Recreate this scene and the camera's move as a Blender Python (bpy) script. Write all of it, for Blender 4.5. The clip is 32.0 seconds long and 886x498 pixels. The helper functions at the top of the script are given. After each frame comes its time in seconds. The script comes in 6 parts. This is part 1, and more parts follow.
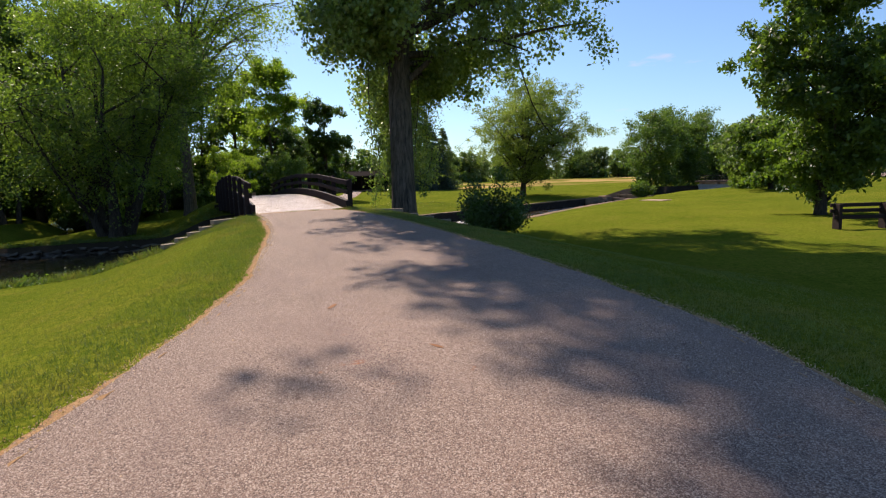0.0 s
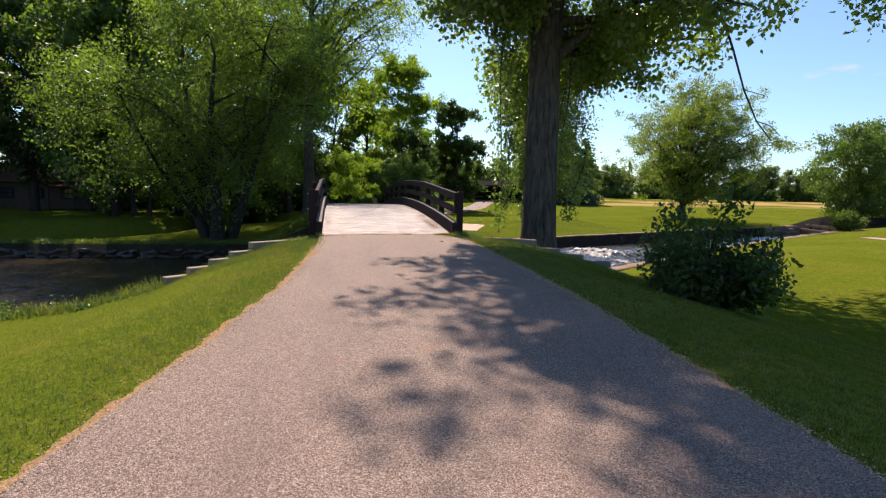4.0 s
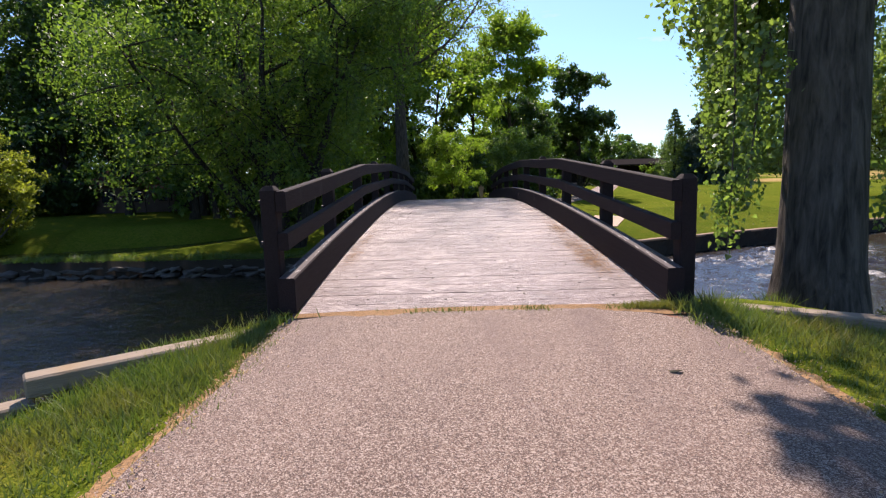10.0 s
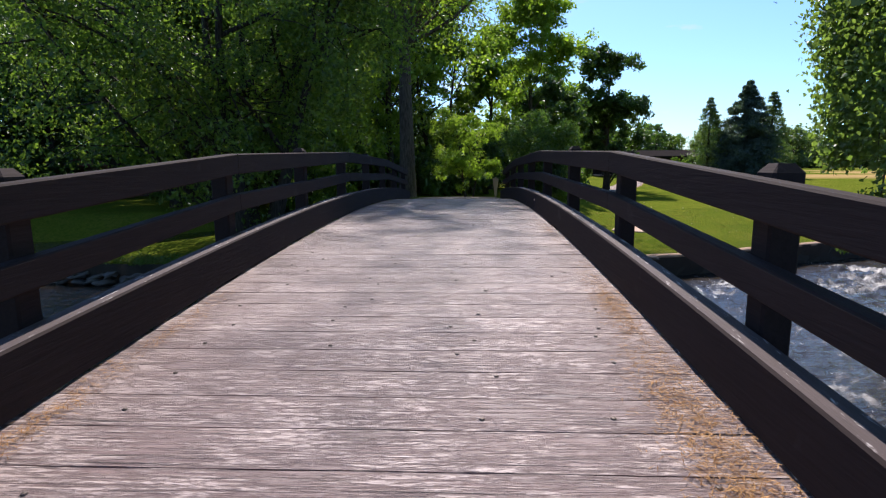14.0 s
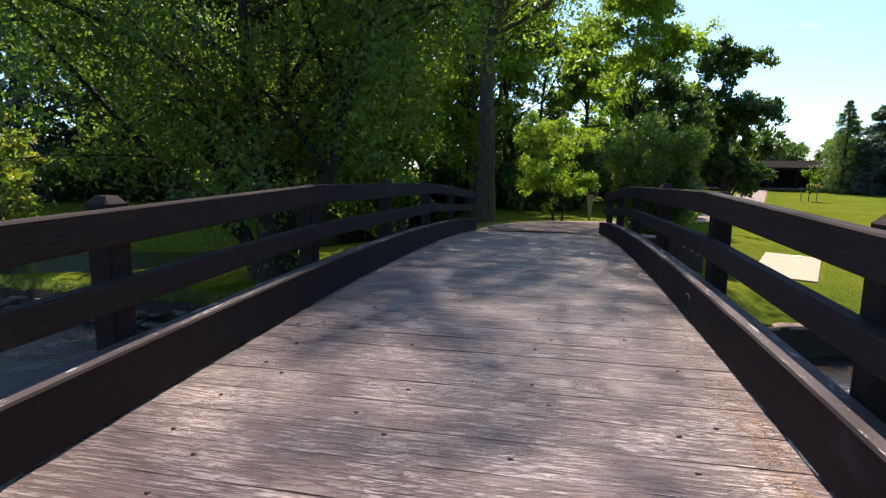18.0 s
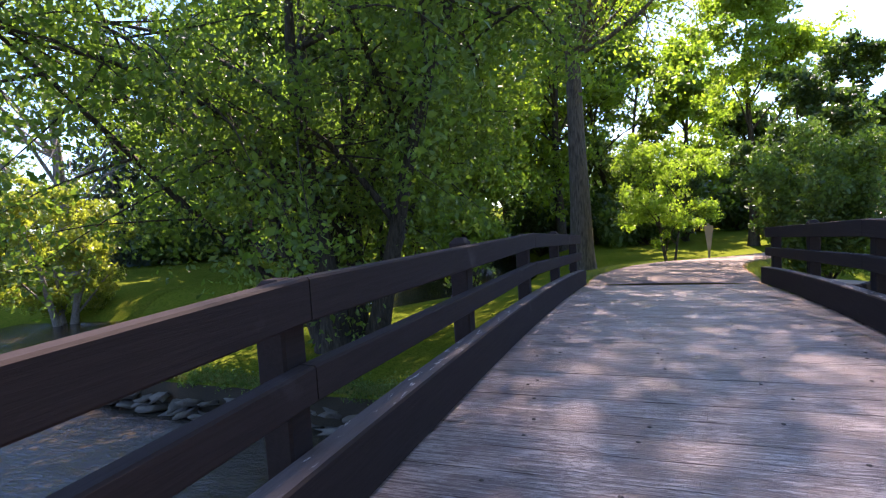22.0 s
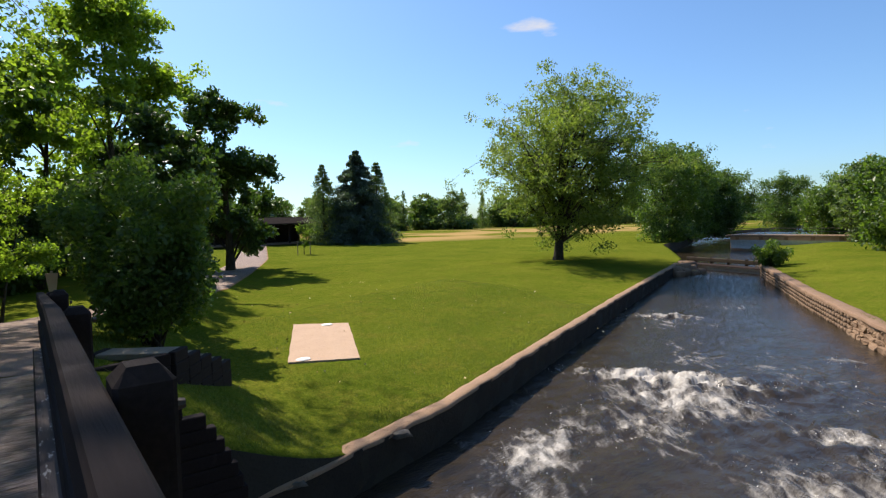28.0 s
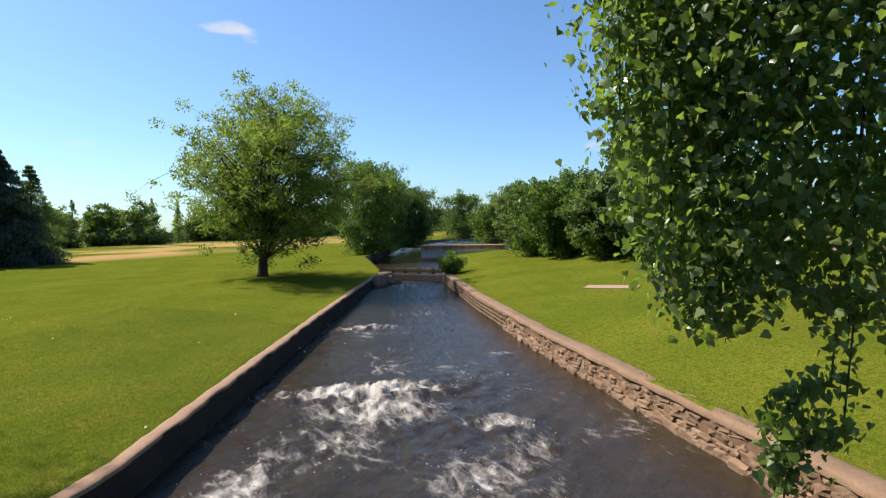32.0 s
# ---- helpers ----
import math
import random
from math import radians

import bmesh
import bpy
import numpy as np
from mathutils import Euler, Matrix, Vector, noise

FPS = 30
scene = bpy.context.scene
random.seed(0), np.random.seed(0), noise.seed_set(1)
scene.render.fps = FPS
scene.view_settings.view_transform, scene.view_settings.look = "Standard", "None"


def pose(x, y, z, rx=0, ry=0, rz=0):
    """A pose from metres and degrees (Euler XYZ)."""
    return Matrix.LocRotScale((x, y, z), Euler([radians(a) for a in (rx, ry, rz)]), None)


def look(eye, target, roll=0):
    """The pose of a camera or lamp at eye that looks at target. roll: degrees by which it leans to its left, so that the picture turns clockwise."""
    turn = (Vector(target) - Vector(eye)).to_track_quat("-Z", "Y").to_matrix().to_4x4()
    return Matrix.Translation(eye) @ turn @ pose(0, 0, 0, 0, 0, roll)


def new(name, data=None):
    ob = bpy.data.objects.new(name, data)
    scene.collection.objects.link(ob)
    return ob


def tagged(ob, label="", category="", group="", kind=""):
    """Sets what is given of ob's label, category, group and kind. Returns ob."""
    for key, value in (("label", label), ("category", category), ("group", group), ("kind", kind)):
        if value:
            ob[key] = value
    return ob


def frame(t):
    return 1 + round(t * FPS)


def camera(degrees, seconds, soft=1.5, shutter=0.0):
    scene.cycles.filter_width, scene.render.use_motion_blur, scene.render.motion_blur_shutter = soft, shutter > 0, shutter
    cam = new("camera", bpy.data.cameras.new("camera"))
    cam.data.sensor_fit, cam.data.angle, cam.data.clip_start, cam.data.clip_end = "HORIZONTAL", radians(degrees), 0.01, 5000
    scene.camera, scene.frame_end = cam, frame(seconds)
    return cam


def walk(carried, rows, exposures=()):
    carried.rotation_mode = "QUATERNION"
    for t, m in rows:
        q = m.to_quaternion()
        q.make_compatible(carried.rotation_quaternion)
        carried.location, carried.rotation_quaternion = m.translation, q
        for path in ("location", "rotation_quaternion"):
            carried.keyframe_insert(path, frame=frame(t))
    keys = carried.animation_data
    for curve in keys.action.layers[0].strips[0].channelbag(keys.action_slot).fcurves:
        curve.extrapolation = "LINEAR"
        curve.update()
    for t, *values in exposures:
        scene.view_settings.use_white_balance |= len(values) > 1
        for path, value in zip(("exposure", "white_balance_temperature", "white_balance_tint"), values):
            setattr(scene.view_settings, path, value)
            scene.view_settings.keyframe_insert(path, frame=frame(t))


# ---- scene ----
# The camera: a hand-held walk up the path, over the bridge and to its rail.
cam = camera(77.8, 32.0, soft=1.25)
PATH = [
    (0, (-3.814, -20.147, 1.016), (-2.979, -18.348, 0.762), -1.98),
    (0.5, (-3.385, -19.421, 1.041), (-2.579, -17.610, 0.774), -1.61),
    (1, (-2.953, -18.741, 1.056), (-2.206, -16.908, 0.767), -1.89),
    (1.5, (-2.592, -17.957, 1.089), (-1.904, -16.102, 0.798), -1.56),
    (2, (-2.206, -17.225, 1.112), (-1.596, -15.341, 0.832), -0.81),
    (2.5, (-1.895, -16.451, 1.129), (-1.328, -14.551, 0.867), -0.45),
    (4.5, (-1.211, -12.463, 1.157), (-0.882, -10.502, 0.949), 1.50),
    (5, (-1.112, -11.403, 1.164), (-0.840, -9.433, 0.954), 1.58),
    (5.5, (-1.099, -10.604, 1.191), (-0.893, -8.628, 0.962), 0.93),
    (6, (-1.026, -9.860, 1.232), (-0.856, -7.882, 0.991), 0.30),
    (6.5, (-0.932, -9.186, 1.268), (-0.780, -7.207, 1.022), -0.43),
    (7, (-0.878, -8.512, 1.291), (-0.739, -6.532, 1.043), 0.22),
    (7.5, (-0.767, -7.857, 1.287), (-0.651, -5.876, 1.037), -0.28),
    (8, (-0.670, -7.185, 1.248), (-0.582, -5.202, 1.003), -0.47),
    (8.5, (-0.481, -6.588, 1.212), (-0.393, -4.605, 0.971), -1.33),
    (9, (-0.344, -5.990, 1.184), (-0.316, -4.006, 0.933), -1.66),
    (9.5, (-0.187, -5.309, 1.169), (-0.205, -3.324, 0.926), -1.85),
    (10, (-0.274, -4.665, 1.179), (-0.293, -2.682, 0.914), -1.68),
    (10.5, (-0.175, -3.952, 1.216), (-0.227, -1.968, 0.966), -0.93),
    (11, (-0.173, -3.385, 1.236), (-0.248, -1.406, 0.960), -0.22),
    (11.5, (-0.098, -2.750, 1.276), (-0.239, -0.777, 0.982), -0.32),
    (12, (0.045, -2.250, 1.306), (-0.111, -0.279, 1.001), -0.58),
    (12.5, (0.122, -1.521, 1.273), (-0.008, 0.451, 0.968), -0.01),
    (13, (0.192, -0.933, 1.286), (0.113, 1.043, 0.987), 0.02),
    (13.5, (0.333, -0.563, 1.305), (0.241, 1.412, 1.007), -0.53),
    (15.5, (0.478, 2.642, 1.432), (0.427, 4.605, 1.053), 0.71),
    (16, (0.480, 3.109, 1.480), (0.389, 5.071, 1.100), 2.01),
    (16.5, (0.506, 3.650, 1.530), (0.318, 5.609, 1.177), 2.04),
    (17, (0.577, 4.105, 1.608), (0.244, 6.050, 1.283), 1.10),
    (17.5, (0.535, 4.602, 1.686), (0.153, 6.545, 1.405), 0.16),
    (18, (0.503, 5.060, 1.701), (0.104, 6.998, 1.407), 0.59),
    (18.5, (0.444, 5.591, 1.690), (0.005, 7.520, 1.396), -0.75),
    (19, (0.399, 5.974, 1.701), (-0.121, 7.880, 1.393), -1.41),
    (19.5, (0.362, 6.268, 1.730), (-0.275, 8.135, 1.403), -0.83),
    (20, (0.010, 6.772, 1.713), (-0.705, 8.616, 1.415), -1.38),
    (20.5, (-0.185, 7.062, 1.746), (-1.108, 8.811, 1.450), -0.36),
    (21, (-0.388, 7.289, 1.758), (-1.491, 8.933, 1.475), -0.23),
    (21.5, (-0.490, 7.662, 1.767), (-1.505, 9.375, 1.571), -2.46),
    (22, (-0.379, 8.104, 1.770), (-1.078, 9.972, 1.629), -3.55),
    (22.5, (-0.278, 8.520, 1.827), (-0.511, 10.503, 1.710), -0.10),
    (23, (0.007, 9.227, 1.829), (0.118, 11.221, 1.726), 1.75),
    (23.5, (0.181, 9.520, 1.818), (0.287, 11.514, 1.706), 1.77),
    (24, (0.249, 9.603, 1.823), (0.211, 11.598, 1.688), 1.86),
    (24.5, (0.307, 9.739, 1.822), (0.108, 11.723, 1.672), 3.17),
    (26.5, (1.192, 10.560, 1.818), (1.849, 12.443, 1.670), 2.55),
    (27, (1.325, 10.667, 1.815), (2.131, 12.492, 1.672), 1.76),
    (27.5, (1.496, 10.779, 1.841), (2.392, 12.561, 1.703), 0.53),
    (28, (1.634, 10.843, 1.876), (2.839, 12.437, 1.776), -1.45),
    (28.5, (1.706, 10.860, 1.913), (3.204, 12.184, 1.865), -2.48),
    (29, (1.727, 10.833, 1.925), (3.274, 12.100, 1.867), -1.98),
    (29.5, (1.749, 10.789, 1.937), (3.334, 12.005, 1.856), -2.09),
    (30, (1.793, 10.724, 1.952), (3.430, 11.869, 1.850), -2.26),
    (30.5, (1.843, 10.669, 1.979), (3.550, 11.702, 1.840), -2.21),
    (31, (1.839, 10.616, 2.024), (3.603, 11.546, 1.861), -1.96),
    (31.5, (1.857, 10.585, 2.091), (3.669, 11.420, 1.949), -1.86),
    (32, (1.886, 10.595, 2.167), (3.723, 11.382, 2.079), -1.87),
]
EXPOSURES = [(0, 0.45, 7300, 20), (3, 0.58, 7300, 21), (6, 0.7, 7100, 23), (8, 0.78, 7000, 27), (11, 0.66, 6500, 21), (13.5, 0.6, 6200, 19), (16, 0.62, 6900, 18), (18, 0.98, 6900, 18), (19, 1.3, 6600, 18), (20, 1.7, 6100, 19), (21, 1.98, 6500, 25), (22, 2.05, 7000, 31), (23, 1.3, 8500, 27), (24, 0.72, 7900, 19), (26.5, 0.68, 7300, 15), (28, 0.5, 6900, 14), (29, 0.22, 6700, 13), (30, 0.2, 6600, 12), (31, 0.47, 6800, 14), (32, 0.57, 6900, 14)]
walk(cam, [(t, look(eye, target, roll)) for t, eye, target, roll in PATH], EXPOSURES)

# ---------------------------------------------------------------- light
SUN_EL, SUN_YAW = 49.0, 0.0          # degrees; yaw 0 is along the bridge (+y), positive to its left
world = bpy.data.worlds.new("sky_world")
scene.world = world
world.use_nodes = True
wn = world.node_tree
sky = wn.nodes.new("ShaderNodeTexSky")
sky.sky_type, sky.sun_disc = "NISHITA", False
sky.sun_elevation, sky.sun_rotation = radians(SUN_EL), radians(-SUN_YAW)
sky.air_density, sky.dust_density, sky.ozone_density = 1.0, 0.7, 3.0
wn.nodes["Background"].inputs["Strength"].default_value = 0.104
# a few thin fair-weather clouds, high over the far field
tc = wn.nodes.new("ShaderNodeTexCoord")
cmap = wn.nodes.new("ShaderNodeMapping")
cmap.inputs["Scale"].default_value = (2.2, 2.2, 7.0)
cn = wn.nodes.new("ShaderNodeTexNoise")
cn.inputs["Scale"].default_value, cn.inputs["Detail"].default_value = 3.0, 7.0
cr = wn.nodes.new("ShaderNodeValToRGB")
cr.color_ramp.elements[0].position, cr.color_ramp.elements[1].position = 0.66, 0.80
cmix = wn.nodes.new("ShaderNodeMix")
cmix.data_type = "RGBA"
cmix.inputs["B"].default_value = (5.5, 5.6, 5.8, 1)
wn.links.new(tc.outputs["Generated"], cmap.inputs["Vector"])
wn.links.new(cmap.outputs["Vector"], cn.inputs["Vector"])
wn.links.new(cn.outputs["Fac"], cr.inputs["Fac"])
wn.links.new(cr.outputs["Color"], cmix.inputs["Factor"])
tint = wn.nodes.new("ShaderNodeMix")
tint.data_type, tint.blend_type = "RGBA", "MULTIPLY"
tint.inputs["Factor"].default_value = 1.0
tint.inputs["B"].default_value = (0.71, 0.98, 1.20, 1)
wn.links.new(sky.outputs["Color"], tint.inputs["A"])
wn.links.new(tint.outputs["Result"], cmix.inputs["A"])
wn.links.new(cmix.outputs["Result"], wn.nodes["Background"].inputs["Color"])
sun = new("sun", bpy.data.lights.new("sun", "SUN"))
sun.data.energy, sun.data.angle, sun.data.color = 5.0, radians(0.55), (1.0, 0.95, 0.86)
sun.matrix_world = look((0, 0, 60), (60 * math.sin(radians(SUN_YAW)), -60 * math.cos(radians(SUN_YAW)), 60 - 60 * math.tan(radians(SUN_EL))))

# ---------------------------------------------------------------- materials
class Mat:
    """Small builder for node materials."""
    def __init__(self, name, rough=0.8, metal=0.0, spec=0.4):
        self.m = bpy.data.materials.new(name)
        self.m.use_nodes = True
        self.t = self.m.node_tree
        self.b = self.t.nodes["Principled BSDF"]
        self.b.inputs["Roughness"].default_value = rough
        self.b.inputs["Metallic"].default_value = metal
        self.b.inputs["Specular IOR Level"].default_value = spec
        self.co = self.t.nodes.new("ShaderNodeTexCoord").outputs["Object"]

    def node(self, kind, **values):
        n = self.t.nodes.new(kind)
        for k, v in values.items():
            n.inputs[k].default_value = v
        return n

    def link(self, a, b):
        self.t.links.new(a, b)

    def scaled(self, s, world_space=False):
        n = self.node("ShaderNodeMapping", Scale=s)
        src = self.t.nodes.new("ShaderNodeNewGeometry").outputs["Position"] if world_space else self.co
        self.link(src, n.inputs["Vector"])
        return n.outputs["Vector"]

    def noise(self, scale, detail=4.0, vec=None, rough=0.55, dist=0.0):
        n = self.node("ShaderNodeTexNoise", Scale=scale, Detail=detail, Roughness=rough, Distortion=dist)
        self.link(vec if vec is not None else self.co, n.inputs["Vector"])
        return n.outputs["Fac"]

    def voronoi(self, scale, vec=None, feature="F1", out="Distance"):
        n = self.node("ShaderNodeTexVoronoi", Scale=scale)
        n.feature = feature
        self.link(vec if vec is not None else self.co, n.inputs["Vector"])
        return n.outputs[out]

    def ramp(self, fac, *stops):
        n = self.t.nodes.new("ShaderNodeValToRGB")
        e = n.color_ramp.elements
        while len(e) < len(stops):
            e.new(0.5)
        for el, (p, c) in zip(e, stops):
            el.position = p
            el.color = (c, c, c, 1) if isinstance(c, (int, float)) else (*c, 1)
        self.link(fac, n.inputs["Fac"])
        return n.outputs["Color"]

    def mix(self, fac, a, b, blend="MIX"):
        n = self.t.nodes.new("ShaderNodeMix")
        n.data_type, n.blend_type = "RGBA", blend
        for sock, v in (("Factor", fac), ("A", a), ("B", b)):
            if isinstance(v, (int, float)):
                n.inputs[sock].default_value = v if sock == "Factor" else (v, v, v, 1)
            elif isinstance(v, tuple):
                n.inputs[sock].default_value = (*v, 1)
            else:
                self.link(v, n.inputs[sock])
        return n.outputs["Result"]

    def color(self, c):
        self.link(c, self.b.inputs["Base Color"])
        return self

    def bump(self, height, strength=0.3, dist=0.02):
        n = self.node("ShaderNodeBump", Strength=strength, Distance=dist)
        self.link(height, n.inputs["Height"])
        self.link(n.outputs["Normal"], self.b.inputs["Normal"])
        return self

    def random(self):
        return self.t.nodes.new("ShaderNodeObjectInfo").outputs["Random"]

    def island(self):
        return self.t.nodes.new("ShaderNodeNewGeometry").outputs["Random Per Island"]


def leaf_material(name, dark, light, trans=0.45, rough=0.45, dry=None):
    """Thin leaves: a glossy diffuse face and light let through, a tint of its own for each leaf."""
    m = Mat(name, rough, spec=0.5)
    dark, light = (dark[0], dark[1], dark[2] * 1.5), (light[0], light[1], light[2] * 1.5)
    c = m.ramp(m.island(), (0.0, dark), (0.55, tuple((a + b) / 2 for a, b in zip(dark, light))), (1.0, light))
    big = m.noise(0.35, 2.0, m.scaled((1, 1, 1), True))
    c = m.mix(m.ramp(big, (0.35, 0.0), (0.7, 0.5)), c, tuple(v * 1.35 for v in light))
    if dry:
        v = m.scaled((1, 1, 1), True)
        c = m.mix(m.ramp(m.noise(1.1, 6.0, v, 0.65), (0.47, 0.0), (0.72, 0.75)), c, dry)
        c = m.mix(m.ramp(m.noise(7.0, 4.0, v), (0.48, 0.0), (0.70, 0.5)), c, dark)
    m.color(c)
    tr = m.node("ShaderNodeBsdfTranslucent")
    m.link(m.mix(1.0, c, (1.75, 1.9, 0.75), "MULTIPLY"), tr.inputs["Color"])
    mx = m.node("ShaderNodeMixShader", Fac=trans)
    m.link(m.b.outputs["BSDF"], mx.inputs[1])
    m.link(tr.outputs["BSDF"], mx.inputs[2])
    m.link(mx.outputs["Shader"], m.t.nodes["Material Output"].inputs["Surface"])
    return m.m


def grass_ground():
    m = Mat("mown_grass", 0.95, spec=0.0)
    v = m.scaled((1, 1, 1), True)
    c = m.mix(m.ramp(m.noise(0.22, 4.0, v), (0.35, 0.0), (0.68, 1.0)), (0.110, 0.138, 0.014), (0.190, 0.194, 0.023))
    c = m.mix(m.ramp(m.noise(1.1, 6.0, v, 0.65), (0.48, 0.0), (0.72, 0.72)), c, (0.22, 0.18, 0.034))
    c = m.mix(m.ramp(m.noise(7.0, 4.0, v), (0.46, 0.0), (0.66, 0.7)), c, (0.055, 0.092, 0.006))
    c = m.mix(m.ramp(m.noise(22.0, 5.0, v, 0.7), (0.40, 0.0), (0.62, 0.85)), c, (0.034, 0.062, 0.005))
    c = m.mix(m.ramp(m.noise(60.0, 4.0, v, 0.7), (0.50, 0.0), (0.72, 0.55)), c, (0.21, 0.23, 0.040))
    # sun-scorched hay on the far field
    far = m.node("ShaderNodeSeparateXYZ")
    m.link(v, far.inputs[0])
    hay = m.ramp(m.noise(0.05, 3.0, v), (0.44, 0.0), (0.55, 1.0))
    dist = m.ramp(m.node_scale(far.outputs["Y"], 1 / 200.0), (0.40, 0.0), (0.46, 1.0), (0.64, 1.0), (0.75, 0.3))
    side = m.ramp(m.node_scale(far.outputs["X"], 1 / 200.0), (0.22, 0.0), (0.28, 1.0))
    c = m.mix(m.mix(1.0, m.mix(1.0, hay, dist, "MULTIPLY"), side, "MULTIPLY"), c, (0.36, 0.24, 0.095))
    m.color(c)
    h = m.mix(0.5, m.noise(60.0, 4.0, v), m.noise(9.0, 3.0, v))
    m.bump(h, 0.7, 0.05)
    return m.m


def node_scale(self, value, k):
    n = self.t.nodes.new("ShaderNodeMath")
    n.operation = "MULTIPLY"
    n.inputs[1].default_value = k
    self.link(value, n.inputs[0])
    return n.outputs[0]


Mat.node_scale = node_scale


def asphalt():
    m = Mat("pink_chip_asphalt", 0.82, spec=0.22)
    v = m.scaled((1, 1, 1), True)
    c = m.mix(m.ramp(m.noise(0.55, 5.0, v), (0.3, 0.0), (0.7, 1.0)), (0.150, 0.094, 0.070), (0.232, 0.150, 0.112))
    for scale, lit, dark in ((132.0, (0.49, 0.385, 0.312), (0.050, 0.033, 0.028)), (250.0, (0.40, 0.30, 0.24), (0.066, 0.044, 0.037))):
        sep = m.node("ShaderNodeSeparateColor")
        m.link(m.voronoi(scale, v, out="Color"), sep.inputs[0])
        c = m.mix(m.ramp(sep.outputs[1], (0.62, 0.0), (0.80, 0.70)), c, dark)
        c = m.mix(m.ramp(sep.outputs[0], (0.72, 0.0), (0.84, 0.8)), c, lit)
    # long wheel-worn streaks, damp patches and rust-coloured stains
    c = m.mix(m.ramp(m.noise(1.5, 6.0, m.scaled((1.2, 0.35, 1), True)), (0.50, 0.0), (0.72, 0.45)), c, (0.15, 0.10, 0.088))
    c = m.mix(m.ramp(m.noise(0.9, 7.0, v, 0.7), (0.675, 0.0), (0.72, 0.8)), c, (0.33, 0.115, 0.045))
    c = m.mix(m.ramp(m.noise(4.5, 5.0, v, 0.6), (0.70, 0.0), (0.735, 0.85)), c, (0.10, 0.055, 0.035))
    m.color(c)
    m.bump(m.mix(0.5, m.voronoi(72.0, v), m.voronoi(150.0, v)), 0.7, 0.010)
    return m.m


def sand_edge():
    m = Mat("sandy_verge", 0.95, spec=0.1)
    v = m.scaled((1, 1, 1), True)
    c = m.mix(m.noise(5.0, 5.0, v), (0.24, 0.125, 0.055), (0.46, 0.285, 0.15))
    c = m.mix(m.ramp(m.noise(40.0, 3.0, v), (0.45, 0.0), (0.7, 0.8)), c, (0.16, 0.10, 0.05))
    m.color(c).bump(m.noise(50.0, 4.0, v), 0.8, 0.02)
    return m.m


def deck_wood():
    """Worn deck planks: long grain across the bridge, flaking reddish stain over bare grey wood."""
    m = Mat("worn_deck_plank", 0.46, spec=0.42)
    off = m.node("ShaderNodeCombineXYZ")
    m.link(m.node_scale(m.random(), 37.0), off.inputs[0])
    m.link(m.node_scale(m.random(), 11.0), off.inputs[1])
    add = m.node("ShaderNodeVectorMath")
    m.link(m.co, add.inputs[0])
    m.link(off.outputs[0], add.inputs[1])

    def stretched(sx, sy):
        mp = m.node("ShaderNodeMapping", Scale=(sx, sy, sy))
        m.link(add.outputs[0], mp.inputs["Vector"])
        return mp.outputs[0]
    fine = m.noise(3.0, 8.0, stretched(0.55, 40.0), 0.66, 0.25)
    flake = m.noise(1.9, 7.0, stretched(1.5, 26.0), 0.66, 0.5)
    blot = m.noise(1.6, 5.0, stretched(1.3, 2.0), 0.6, 0.2)
    c = m.mix(m.ramp(fine, (0.36, 0.0), (0.64, 1.0)), (0.080, 0.048, 0.044), (0.245, 0.160, 0.147))
    # the share of bare wood changes from patch to patch
    lift = m.node("ShaderNodeMath")
    lift.operation = "MULTIPLY_ADD"
    m.link(blot, lift.inputs[0])
    lift.inputs[1].default_value = 0.55
    m.link(flake, lift.inputs[2])
    chip = m.noise(4.0, 8.0, stretched(3.0, 18.0), 0.72, 0.3)
    bare = m.mix(1.0, m.ramp(lift.outputs[0], (0.700, 0.0), (0.805, 1.0)), m.ramp(chip, (0.39, 0.18), (0.51, 1.0)), "MULTIPLY")
    c = m.mix(bare, c, m.mix(fine, (0.34, 0.250, 0.222), (0.58, 0.465, 0.425)))
    crack = m.noise(3.2, 7.0, stretched(0.35, 42.0), 0.62, 0.25)
    c = m.mix(m.ramp(crack, (0.60, 0.0), (0.622, 0.95)), c, (0.020, 0.013, 0.012))
    c = m.mix(m.ramp(m.random(), (0.0, 0.0), (1.0, 0.35)), c, (0.13, 0.082, 0.075))
    m.color(c)
    m.bump(m.mix(0.5, fine, bare), 0.9, 0.010)
    return m.m


def rail_wood():
    """Dark brown stained timber of rails, posts and kerbs."""
    m = Mat("dark_brown_stained_timber", 0.85, spec=0.15)
    v = m.scaled((1.0, 1.0, 1.0), False)
    mp = m.scaled((26.0, 1.4, 26.0))
    grain = m.noise(2.2, 7.0, mp, 0.6, 0.25)
    c = m.mix(grain, (0.017, 0.0108, 0.0100), (0.041, 0.0272, 0.0252))
    c = m.mix(m.ramp(m.noise(2.4, 6.0, v), (0.64, 0.0), (0.75, 0.4)), c, (0.09, 0.07, 0.065))
    m.color(c)
    m.bump(grain, 0.4, 0.008)
    return m.m


def grey_timber():
    m = Mat("weathered_grey_timber", 0.85, spec=0.25)
    grain = m.noise(2.5, 6.0, m.scaled((2.0, 22.0, 22.0)), 0.6, 0.3)
    c = m.mix(grain, (0.15, 0.110, 0.078), (0.40, 0.315, 0.225))
    c = m.mix(m.ramp(m.noise(3.0, 4.0), (0.55, 0.0), (0.7, 0.6)), c, (0.30, 0.20, 0.10))
    m.color(c).bump(grain, 0.6, 0.012)
    return m.m


